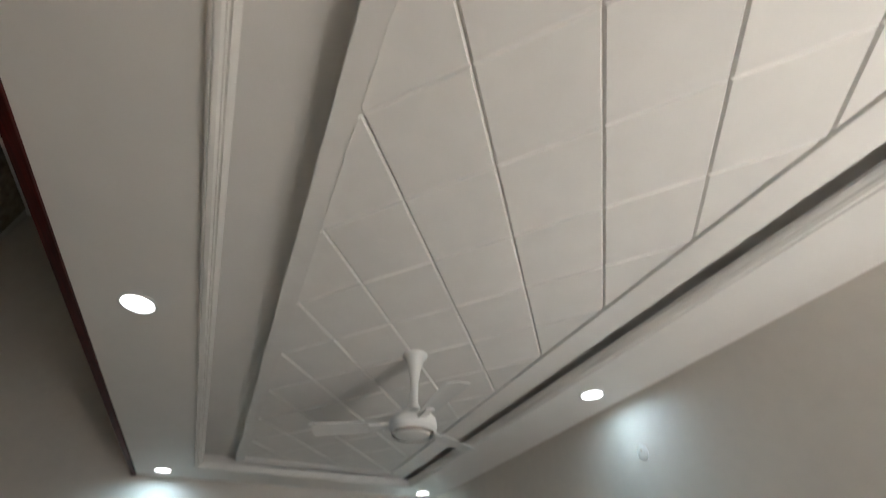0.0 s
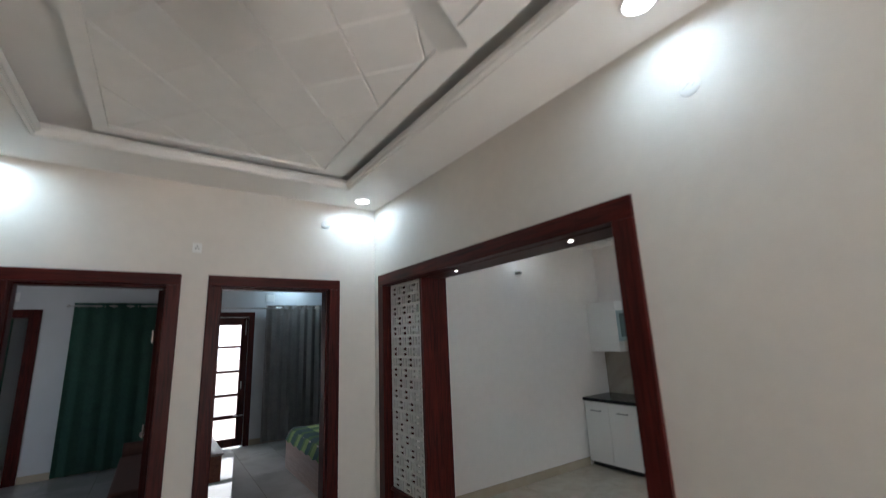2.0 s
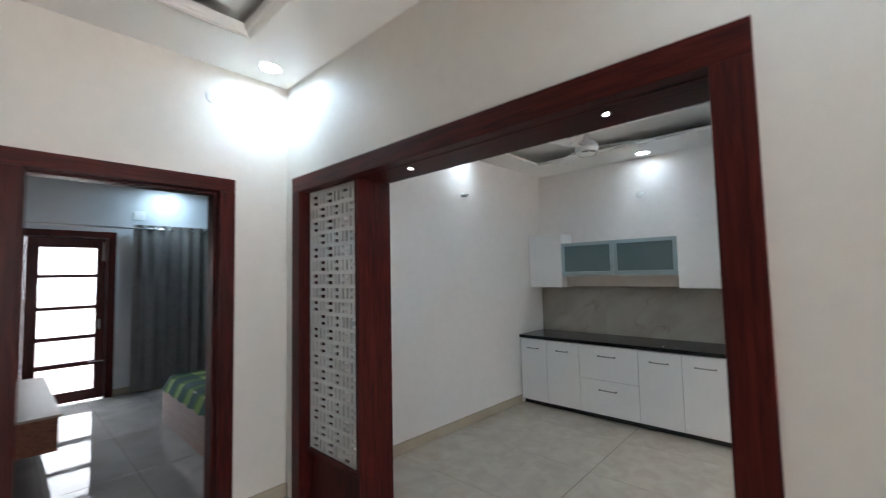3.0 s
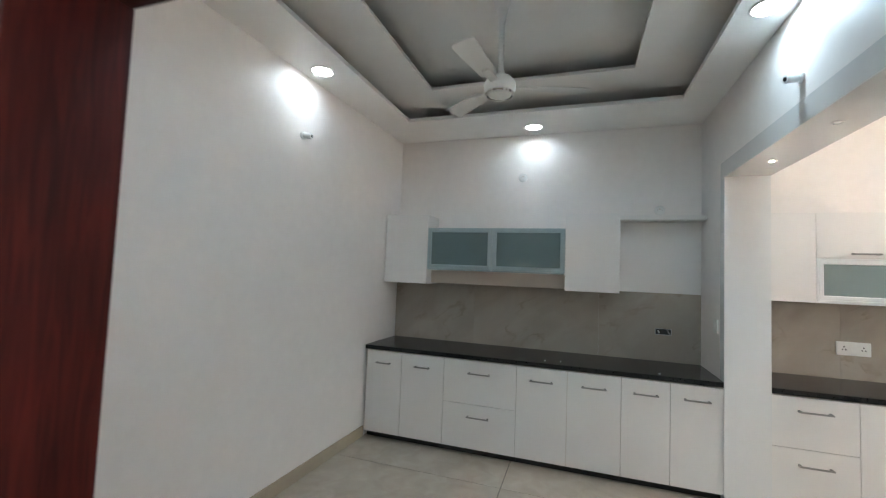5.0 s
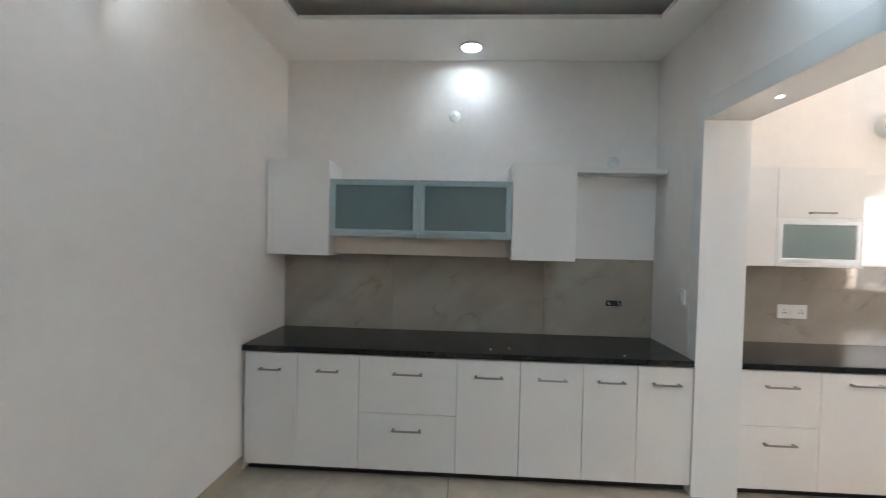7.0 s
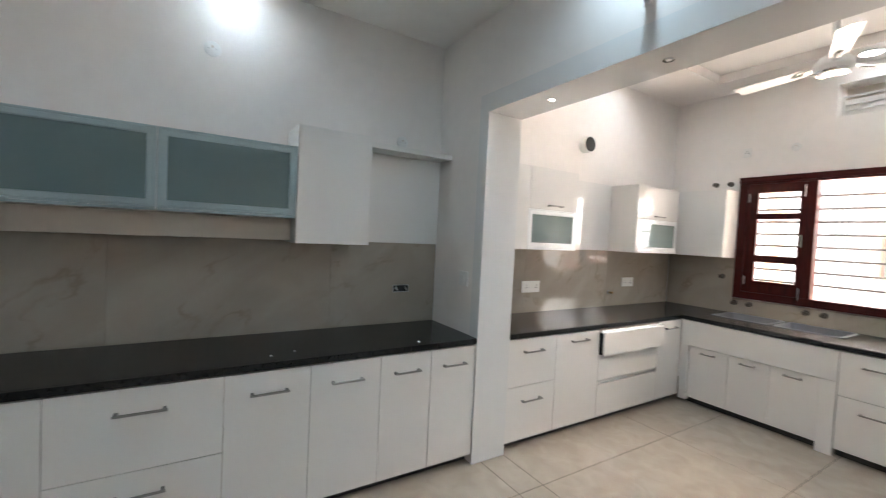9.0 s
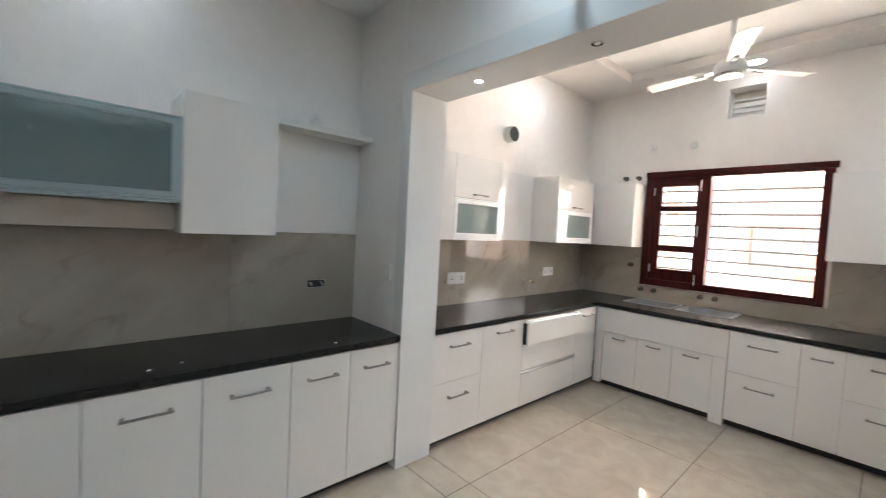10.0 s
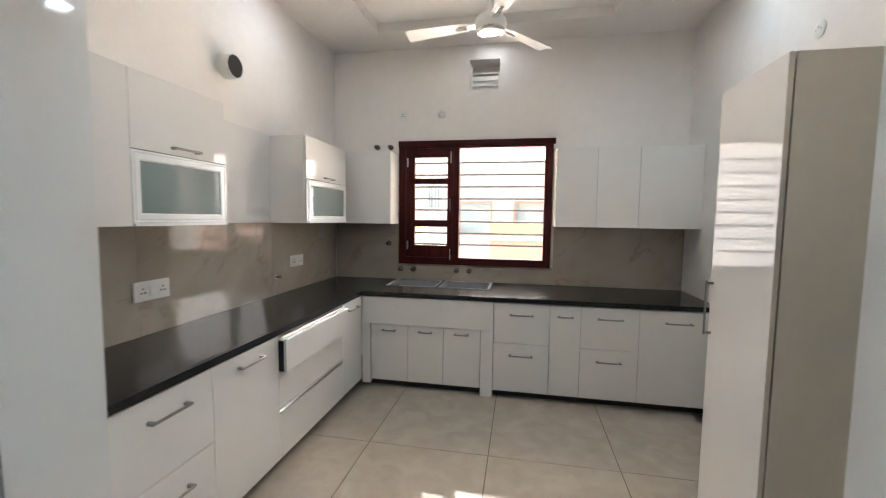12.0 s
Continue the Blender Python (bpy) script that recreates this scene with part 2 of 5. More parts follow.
def box(bm, x0, x1, y0, y1, z0, z1, bevel=0.0, seg=2):
    x0, x1, y0, y1, z0, z1 = min(x0, x1), max(x0, x1), min(y0, y1), max(y0, y1), min(z0, z1), max(z0, z1)
    g = bmesh.ops.create_cube(bm, size=1.0)
    vs = g["verts"]
    for v in vs:
        v.co = Vector((x0 if v.co.x < 0 else x1, y0 if v.co.y < 0 else y1, z0 if v.co.z < 0 else z1))
    if bevel:
        es = list({e for v in vs for e in v.link_edges})
        bmesh.ops.bevel(bm, geom=es, offset=bevel, segments=seg, affect="EDGES", profile=0.6)
    return bm


def B(*a, **k):
    return box(bmesh.new(), *a, **k)


def grid_solid(bm, us, vs, solid, place, w0, w1):
    """A slab with holes: cells between the cuts us and vs; place(u, v, w) gives the point."""
    cache = {}

    def P(u, v, w):
        key = (round(u, 5), round(v, 5), w)
        if key not in cache:
            cache[key] = bm.verts.new(place(u, v, w))
        return cache[key]

    nu, nv = len(us) - 1, len(vs) - 1
    on = [[solid((us[i] + us[i + 1]) / 2, (vs[j] + vs[j + 1]) / 2) for j in range(nv)] for i in range(nu)]
    for i in range(nu):
        for j in range(nv):
            if not on[i][j]:
                continue
            a, b, c, d = us[i], us[i + 1], vs[j], vs[j + 1]
            bm.faces.new((P(a, c, w0), P(b, c, w0), P(b, d, w0), P(a, d, w0)))
            bm.faces.new((P(a, c, w1), P(a, d, w1), P(b, d, w1), P(b, c, w1)))
            for di, dj, p, q in ((-1, 0, (a, c), (a, d)), (1, 0, (b, c), (b, d)), (0, -1, (a, c), (b, c)), (0, 1, (a, d), (b, d))):
                ii, jj = i + di, j + dj
                if not (0 <= ii < nu and 0 <= jj < nv and on[ii][jj]):
                    bm.faces.new((P(*p, w0), P(*q, w0), P(*q, w1), P(*p, w1)))


def slab(axis, w0, w1, u0, u1, v0, v1, holes=()):
    """A wall or ceiling across axis from w0 to w1, with rectangular holes (u0, u1, v0, v1)."""
    us = sorted({u0, u1, *[h[0] for h in holes], *[h[1] for h in holes]})
    vs = sorted({v0, v1, *[h[2] for h in holes], *[h[3] for h in holes]})
    us = [u for u in us if u0 <= u <= u1]
    vs = [v for v in vs if v0 <= v <= v1]
    place = {"x": lambda u, v, w: (w, u, v), "y": lambda u, v, w: (u, w, v), "z": lambda u, v, w: (u, v, w)}[axis]
    bm = bmesh.new()
    grid_solid(bm, us, vs, lambda u, v: not any(h[0] < u < h[1] and h[2] < v < h[3] for h in holes), place, w0, w1)
    return bm


def ring(bm, u0, u1, v0, v1, profile, place):
    """A mitred moulding round a rectangle. profile: (inset, w) points, closed; place(u, v, w)."""
    loops = []
    for ins, w in profile:
        loops.append([bm.verts.new(place(u, v, w)) for u, v in ((u0 + ins, v0 + ins), (u1 - ins, v0 + ins), (u1 - ins, v1 - ins), (u0 + ins, v1 - ins))])
    n = len(loops)
    for i in range(n):
        a, b = loops[i], loops[(i + 1) % n]
        for k in range(4):
            bm.faces.new((a[k], a[(k + 1) % 4], b[(k + 1) % 4], b[k]))
    return bm


def lathe(bm, profile, centre, segs=28, axis="z"):
    """profile: (radius, height) from one end to the other."""
    c = Vector(centre)
    rows = []
    for r, h in profile:
        row = []
        for k in range(segs):
            a = 2 * math.pi * k / segs
            p = (r * math.cos(a), r * math.sin(a), h)
            if axis == "x":
                p = (p[2], p[0], p[1])
            elif axis == "y":
                p = (p[0], p[2], p[1])
            row.append(bm.verts.new(c + Vector(p)))
        rows.append(row)
    for i in range(len(rows) - 1):
        for k in range(segs):
            bm.faces.new((rows[i][k], rows[i][(k + 1) % segs], rows[i + 1][(k + 1) % segs], rows[i + 1][k]))
    bm.faces.new(rows[0])
    bm.faces.new(rows[-1])
    return bm


def rod(bm, a, b, r, segs=10):
    a, b = Vector(a), Vector(b)
    d = (b - a)
    q = d.to_track_quat("Z", "Y")
    lo, hi = [], []
    for k in range(segs):
        o = q @ Vector((r * math.cos(2 * math.pi * k / segs), r * math.sin(2 * math.pi * k / segs), 0))
        lo.append(bm.verts.new(a + o))
        hi.append(bm.verts.new(b + o))
    for k in range(segs):
        bm.faces.new((lo[k], lo[(k + 1) % segs], hi[(k + 1) % segs], hi[k]))
    bm.faces.new(lo)
    bm.faces.new(hi)
    return bm


class Front:
    """Boxes on a cabinet front. u runs along the wall, d comes out of the front plane."""

    def __init__(self, way, at):
        self.way, self.at = way, at

    def p(self, u, d, z):
        if self.way == "-x":
            return Vector((self.at - d, u, z))
        if self.way == "+x":
            return Vector((self.at + d, u, z))
        if self.way == "-y":
            return Vector((u, self.at - d, z))
        return Vector((u, self.at + d, z))

    def box(self, bm, u0, u1, d0, d1, z0, z1, bevel=0.0, seg=2):
        a, b = self.p(u0, d0, z0), self.p(u1, d1, z1)
        return box(bm, a.x, b.x, a.y, b.y, a.z, b.z, bevel, seg)


# ---- plan, in metres ----
WX, EX = 2.48, 2.79            # wall between lounge and dining
NY = 5.72                      # lounge north wall
DN, DE = 5.50, 6.18            # dining north and east walls
PW = 3.365
FX = -0.78                     # west edge of the lounge ceiling
HS, HN = 2.25, 2.53            # header between dining and kitchen
KS, KW = -0.845, 2.64          # kitchen south and west walls
LC, DC, KC = 3.23, 3.054, 3.285  # ceilings
VX = -3.2                      # stairwell west wall
RY = 10.3                      # far wall of the two rooms
DOORS = [(-0.34, 0.58), (0.99, 1.97)]
DOOR_H = 2.315



def skew(bm):
    """Slants the dining north wall and its skirting to fit the camera's view."""
    for v in bm.verts:
        v.co.y += 0.033 * (DE - v.co.x)
    return bm


# ---- walls ----
single("wall_north", slab("y", NY, NY + 0.23, VX, WX + 0.31, 0, 6.0, [(a - 0.02, b + 0.02, -1, DOOR_H + 0.02) for a, b in DOORS]), PAINT, "cream painted plaster wall with two doorways", "wall", "structure")
single("wall_east", slab("x", WX, 2.615, SY, NY, 0, 6.0, [(2.72, 5.58, -1, 2.44)]), PAINT, "cream painted wall with a wide framed opening", "wall", "structure")
single("wall_dining_west", slab("x", 2.6155, EX, HS, NY, 0, 3.6, [(2.72, 5.58, -1, 2.44)]), PAINT_WHITE, "white painted dining side of the wide opening", "wall", "structure")
# unseen wall; its opening is assumed, to hold the lounge daylight lamp
single("wall_south", slab("y", SY - 0.23, SY, VX, EX, 0, 6.0, [(1.3, 2.4, 0.55, 2.45)]), PAINT, "plain cream painted wall behind the walk", "wall", "structure")
single("wall_west", B(VX - 0.23, VX, SY - 0.23, NY + 0.23, 0, 6.0), PAINT, "dim cream plaster wall of the stairwell", "wall", "structure")
single("ceiling_stairwell", B(VX - 0.23, FX, SY - 0.23, NY + 0.23, 6.0, 6.15), CEIL, "high plain ceiling over the stairwell", "ceiling", "structure")
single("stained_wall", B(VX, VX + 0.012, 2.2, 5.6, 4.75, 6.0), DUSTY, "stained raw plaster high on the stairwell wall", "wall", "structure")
single("wall_dining_north", skew(B(EX, DE + 0.2, DN, DN + 0.2, 0, 3.6)), PAINT_WHITE, "white painted dining wall", "wall", "structure")
single("wall_dining_east", B(DE, DE + 0.2, KS - 0.2, DN, 0, 3.6), PAINT_WHITE, "white painted wall behind the cabinets", "wall", "structure")
single("wall_kitchen_south", slab("y", KS - 0.22, KS, KW - 0.3, DE, 0, 3.6, [(3.88, 5.43, 1.07, 2.32), (4.41, 4.715, 2.838, 3.137)]), PAINT_WHITE, "white painted kitchen wall with a window", "wall", "structure")
single("wall_kitchen_west", B(KW - 0.012, KW, KS, HS, 0, 3.6), PAINT_WHITE, "white painted kitchen side wall", "wall", "structure")
single("header", B(EX, DE, HS, HN, 2.42, 3.6), PAINT_WHITE, "white painted beam over the kitchen opening", "beam", "structure")
single("pillar_east", B(5.556, DE, HS, HN, 0, 2.42), PAINT_WHITE, "white painted pillar beside the counters", "pillar", "structure")
single("pillar_west", B(EX, PW, HS, HN, 0, 2.42), PAINT_WHITE, "white painted pillar at the kitchen opening", "pillar", "structure")
clad = thing("opening_cladding", (4.47, HN, 0), "glossy white cladding lining the kitchen opening", "cladding", kind="structure")
part("jamb_panel", B(5.546, 5.556, HS - 0.003, HN + 0.008, 0, 2.411, bevel=0.002), PILLAR, clad)
part("jamb_panel", B(PW, PW + 0.01, HS - 0.003, HN + 0.008, 0, 2.411, bevel=0.002), PILLAR, clad)
part("soffit_panel", B(PW, 5.556, HS - 0.003, HN + 0.008, 2.411, 2.42, bevel=0.002), PILLAR, clad)
part("band", B(5.557, 5.645, HN, HN + 0.006, 0.873, 2.42), PILLAR, clad)
part("band", B(PW - 0.09, PW - 0.001, HN, HN + 0.006, 0.0, 2.42), PILLAR, clad)
part("band", B(PW - 0.09, 5.645, HN, HN + 0.006, 2.421, 2.535), PILLAR, clad)

# rooms beyond the two doors
single("wall_partition", B(0.72, 0.86, NY + 0.23, RY, 0, 3.3), PAINT_GREY, "grey painted partition between two rooms", "wall", "structure")
single("wall_room_far", slab("y", RY, RY + 0.2, -3.2, 5.2, 0, 3.3, [(-2.0, -1.05, -1, 2.34), (1.13, 1.985, -1, 2.32)]), PAINT_GREY, "blue-grey painted far wall with two doorways", "wall", "structure")
# the opening in this unseen side is made up to hold a fill lamp
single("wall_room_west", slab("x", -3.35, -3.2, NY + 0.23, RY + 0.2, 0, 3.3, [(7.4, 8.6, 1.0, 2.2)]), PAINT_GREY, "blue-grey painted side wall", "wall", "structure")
single("wall_room_east", B(5.2, 5.35, DN + 0.2, RY + 0.2, 0, 3.3), PAINT_GREY, "blue-grey painted bedroom wall", "wall", "structure")
single("wall_room_south", B(EX, 5.35, NY, NY + 0.23, 0, 3.3), PAINT_GREY, "blue-grey painted bedroom wall", "wall", "structure")
single("ceiling_rooms", B(-3.35, 5.35, NY + 0.23, RY, 3.17, 3.3), CEIL, "white ceiling of the back rooms", "ceiling", "structure")
# closed box with unseen sides and top, added to stop daylight leaking in
bm = bmesh.new()
box(bm, -2.6, -0.5, RY + 1.2, RY + 1.3, 0, 3.0)
box(bm, -2.7, -2.6, RY + 0.2, RY + 1.3, 0, 3.0)
box(bm, -0.5, -0.4, RY + 0.2, RY + 1.3, 0, 3.0)
box(bm, -2.7, -0.4, RY + 0.2, RY + 1.3, 3.0, 3.1)
box(bm, -2.6, -0.5, RY + 0.2, RY + 1.2, -0.1, 0.0)
single("wall_closet", bm, PAINT_GREY, "plain box behind the far doorway, added to keep daylight out", "wall", "structure")

# ---- ceilings ----
TX0, TX1, TY0, TY1 = -0.258, 1.968, -1.43, 5.18
single("ceiling_lounge", slab("z", LC, LC + 0.05, FX, WX, SY, NY, [(TX0 + 0.03, TX1 - 0.03, TY0 + 0.03, TY1 - 0.03)]), CEIL, "white border of the lounge false ceiling", "ceiling", "structure")
single("ceiling_recess", B(FX, WX, SY, NY, LC + 0.13, LC + 0.4), CEIL, "grey-white recess above the false ceiling", "ceiling", "structure")
for a in ((FX, TX0 + 0.03 - 0.14, SY, NY), (TX1 - 0.03 + 0.14, WX, SY, NY), (TX0 - 0.11, TX1 + 0.11, TY1 + 0.11, NY), (TX0 - 0.11, TX1 + 0.11, SY, TY0 - 0.11)):
    single("ceiling_recess_side", B(*a, LC + 0.0505, LC + 0.1295), CEIL, "plain side of the tray ceiling recess", "ceiling", "structure")
bm = bmesh.new()
ring(bm, TX0, TX1, TY0, TY1, [(0, LC), (0, LC - 0.012), (0.008, LC - 0.022), (0.016, LC - 0.024), (0.0165, LC - 0.014), (0.022, LC - 0.012), (0.0225, LC - 0.022), (0.036, LC - 0.018), (0.042, LC - 0.006), (0.047, LC - 0.008), (0.048, LC + 0.004), (0.054, LC + 0.004), (0.058, LC - 0.004), (0.064, LC + 0.004), (0.070, LC + 0.018), (0.070, LC + 0.03), (0.05, LC + 0.03), (0.03, LC + 0.002), (0.03, LC)], lambda u, v, w: (u, v, w))
single("cove_moulding", bm, PLASTER, "white ribbed plaster moulding round the tray ceiling", "moulding", "structure")
single("ceiling_edge_trim", B(FX - 0.045, FX, SY, NY, LC - 0.014, LC + 0.42, bevel=0.004), MAHOGANY_H, "dark wooden fascia along the ceiling edge", "trim", "structure")
single("wall_void", B(FX - 0.045, FX, SY, NY, LC + 0.42, 6.0), PAINT, "plain wall above the ceiling edge", "wall", "structure")

# patterned ceiling island: a frame round diamond panels with open grooves
IX0, IX1, IY0, IY1 = 0.165, 1.638, -1.1, 4.94
IZ = 3.28
SX, SYY = 0.245, 0.2825
GD = 0.010                     # depth of the grooves
bm = bmesh.new()
box(bm, IX0, IX1, IY0, IY1, IZ + GD + 0.0005, IZ + 0.05)
grid_solid(bm, [IX0 - 0.08, IX0, IX1, IX1 + 0.185], [IY0 - 0.1, IY0, IY1, IY1 + 0.08], lambda u, v: not (IX0 < u < IX1 and IY0 < v < IY1), lambda u, v, w: (u, v, w), IZ - 0.016, IZ + 0.079)


def clip_poly(poly, x0, x1, y0, y1):
    for axis, lim, sign in ((0, x0, 1), (0, x1, -1), (1, y0, 1), (1, y1, -1)):
        out = []
        for i in range(len(poly)):
            p, q = poly[i - 1], poly[i]
            dp, dq = sign * (p[axis] - lim), sign * (q[axis] - lim)
            if dp * dq < 0:
                t = dp / (dp - dq)
                out.append((p[0] + t * (q[0] - p[0]), p[1] + t * (q[1] - p[1])))
            if dq >= 0:
                out.append(q)
        poly = out
        if len(poly) < 3:
            return []
    return poly


GX, GY = 0.914, 1.314  # a crossing of the grooves
GA, GB = 0.009, 0.007  # half widths of the two sets of grooves
GU = 1 / math.hypot(1 / SX, 1 / SYY)  # metres to one unit of s or t
for i in range(-16, 17):
    for j in range(-16, 17):
        # cell between lines: s = x/SX + y/SYY, t = x/SX - y/SYY; each panel tapers to open V grooves
        rims = []
        for ga, gb in ((GA, GB), (0.001, 0.001)):
            ga, gb = ga / GU, gb / GU
            cell = ((2 * i + gb, 2 * j + ga), (2 * i + 2 - gb, 2 * j + ga), (2 * i + 2 - gb, 2 * j + 2 - ga), (2 * i + gb, 2 * j + 2 - ga))
            rims.append([(GX + SX * (p + q) / 2, GY + SYY * (p - q) / 2) for p, q in cell])
        e = 0.004
        inner = clip_poly(rims[0], IX0 + e, IX1 - e, IY0 + e, IY1 - e)
        outer = clip_poly(rims[1], IX0 + e, IX1 - e, IY0 + e, IY1 - e)
        if len(inner) < 3:
            continue
        lo = [bm.verts.new((x, y, IZ)) for x, y in inner]
        bm.faces.new(lo)
        if len(inner) == len(outer):
            hi = [bm.verts.new((x, y, IZ + GD)) for x, y in outer]
        else:
            hi = [bm.verts.new((x, y, IZ + GD)) for x, y in inner]
        for a in range(len(lo)):
            bm.faces.new((lo[a - 1], lo[a], hi[a], hi[a - 1]))
single("ceiling_panel", bm, PLASTER, "white gypsum ceiling panel with diamond grooves", "ceiling", "structure")

# dining ceiling: two nested trays
A1, A2 = (3.40, 5.57, 2.81, 5.17), (3.71, 5.265, 3.20, 4.83)
single("ceiling_dining", slab("z", DC, DC + 0.03, EX, DE, HN, DN + 0.13, [A1]), CEIL, "white dining false ceiling with a stepped tray", "ceiling", "structure")
single("ceiling_dining_step", slab("z", 3.20, 3.225, EX, DE, HN, DN + 0.13, [A2]), CEIL, "second step of the dining tray ceiling", "ceiling", "structure")
single("ceiling_dining_top", B(EX, DE, HN, DN + 0.13, 3.36, 3.45), CEIL, "flat top of the dining tray ceiling", "ceiling", "structure")
AK = (3.43, 5.55, -0.45, 1.85)
single("ceiling_kitchen", slab("z", KC, KC + 0.09, KW, DE, KS, HS, [AK]), PAINT_WHITE, "white kitchen ceiling with a shallow tray", "ceiling", "structure")
# tray top is set lighter than the border round it
single("ceiling_kitchen_top", B(KW, DE, KS, HS, KC + 0.09, KC + 0.2), CEIL_LIGHTER, "raised middle of the kitchen ceiling", "ceiling", "structure")

# ---- wooden frames ----


def opening_frame():
    t = thing("door_frame", (WX, 4.15, 0), "wide mahogany stained wooden frame lining the dining opening", "door frame", kind="structure")
    x0, x1 = WX - 0.022, EX + 0.012
    part("jamb", B(x0, x1, 2.70, 2.818, 0, 2.345, bevel=0.005), MAHOGANY, t)
    part("jamb", B(x0, x1, 5.485, 5.60, 0, 2.345, bevel=0.005), MAHOGANY, t)
    part("lintel", B(x0, x1, 2.70, 5.60, 2.345, 2.462, bevel=0.005), MAHOGANY_H, t)
    part("bead", B(2.536, 2.548, 2.82, 5.484, 2.3405, 2.3448, bevel=0.0015, seg=1), MAHOGANY_H, t)
    part("mullion", B(2.525, x1, 4.82, 4.862, 0, 2.344, bevel=0.004), MAHOGANY, t)
    part("lower_panel", B(2.55, 2.58, 4.863, 5.484, 0.0, 0.385, bevel=0.004), MAHOGANY, t)
    part("ledge", B(2.52, 2.63, 4.863, 5.484, 0.385, 0.412, bevel=0.005), MAHOGANY_H, t)
    # pierced screen in a basket weave of slots
    block = ("1010", "1010", "1010", "0000"), ("1110", "0000", "1110", "0000")
    nu, nv = 24, 76
    us = [4.863 + 0.012 + (5.484 - 4.863 - 0.024) * i / nu for i in range(nu + 1)]
    vs = [0.424 + (2.332 - 0.424) * i / nv for i in range(nv + 1)]

    def solid(u, v):
        i, j = int((u - us[0]) / (us[1] - us[0])), int((v - vs[0]) / (vs[1] - vs[0]))
        return block[(i // 4 + j // 4) % 2][j % 4][i % 4] == "0"

    bm = bmesh.new()
    grid_solid(bm, us, vs, solid, lambda u, v, w: (w, u, v), 2.55, 2.568)
    box(bm, 2.55, 2.568, 4.863, 4.875, 0.412, 2.344)
    box(bm, 2.55, 2.568, 5.472, 5.484, 0.412, 2.344)
    box(bm, 2.55, 2.568, 4.875, 5.472, 0.412, 0.424)
    box(bm, 2.55, 2.568, 4.875, 5.472, 2.332, 2.344)
    part("pierced_screen", bm, SCREEN, t, "pale grey pierced screen in a basket weave pattern")
    for y in (3.208, 4.409):
        bm = bmesh.new()
        lathe(bm, [(0.012, 2.3445), (0.024, 2.3445), (0.024, 2.341), (0.012, 2.342)], (2.627, y, 0), 18)
        s = part("spot_light", bm, CHROME, t, "small lit spot light", True)
        part("lens", lathe(bmesh.new(), [(0.0125, 2.3435), (0.0125, 2.3405)], (2.627, y, 0), 18), SPOT, s)
    return t


opening_frame()


def door_frame(n, a, b):
    t = thing("door_frame", ((a + b) / 2, NY, 0), "dark mahogany stained wooden door frame", "door frame", kind="structure", group="bedroom door frames")
    y0, y1 = NY - 0.022, NY + 0.236
    part("jamb", B(a - 0.105, a, y0, y1, 0, DOOR_H, bevel=0.005), MAHOGANY, t)
    part("jamb", B(b, b + 0.105, y0, y1, 0, DOOR_H, bevel=0.005), MAHOGANY, t)
    part("lintel", B(a - 0.105, b + 0.105, y0, y1, DOOR_H, DOOR_H + 0.095, bevel=0.005), MAHOGANY_X, t)
    part("door_stop", B(a + 0.0003, a + 0.016, NY + 0.05, NY + 0.155, 0, DOOR_H - 0.001, bevel=0.002), MAHOGANY, t)
    part("door_stop", B(b - 0.016, b - 0.0003, NY + 0.05, NY + 0.155, 0, DOOR_H - 0.001, bevel=0.002), MAHOGANY, t)
    part("door_stop", B(a + 0.0165, b - 0.0165, NY + 0.05, NY + 0.155, DOOR_H - 0.017, DOOR_H - 0.001, bevel=0.002), MAHOGANY_X, t)


for n, (a, b) in enumerate(DOORS):
    door_frame(n, a, b)

# ---- cabinets ----


def handle(f, u, z, length, parent, upright=False):
    bm = bmesh.new()
    h = length / 2
    if upright:
        f.box(bm, u - 0.006, u + 0.006, 0.047, 0.055, z - h, z + h, 0.002, 1)
        for s in (-1, 1):
            f.box(bm, u - 0.006, u + 0.006, 0.02, 0.047, z + s * (h - 0.012) - 0.006, z + s * (h - 0.012) + 0.006)
    else:
        f.box(bm, u - h, u + h, 0.047, 0.055, z - 0.006, z + 0.006, 0.002, 1)
        for s in (-1, 1):
            f.box(bm, u + s * (h - 0.012) - 0.007, u + s * (h - 0.012) + 0.007, 0.02, 0.048, z - 0.007, z + 0.007)
    return part("handle", bm, HANDLE, parent, "satin steel bar handle")


GAP = 0.0015


def leaf(f, name, u0, u1, z0, z1, parent, hz=None, hl=0.16, d0=0.0, d1=0.019, mat=None, upright=False, hu=None):
    bm = bmesh.new()
    f.box(bm, min(u0, u1) + GAP, max(u0, u1) - GAP, d0, d1, z0 + GAP, z1 - GAP, 0.0015, 1)
    p = part(name, bm, mat or LAMINATE, parent)
    if hz is not None:
        g = Front(f.way, f.p(0, d1 - 0.019, 0)[0 if "x" in f.way else 1])
        handle(g, hu if hu is not None else (u0 + u1) / 2, hz, hl, p, upright)
    return p


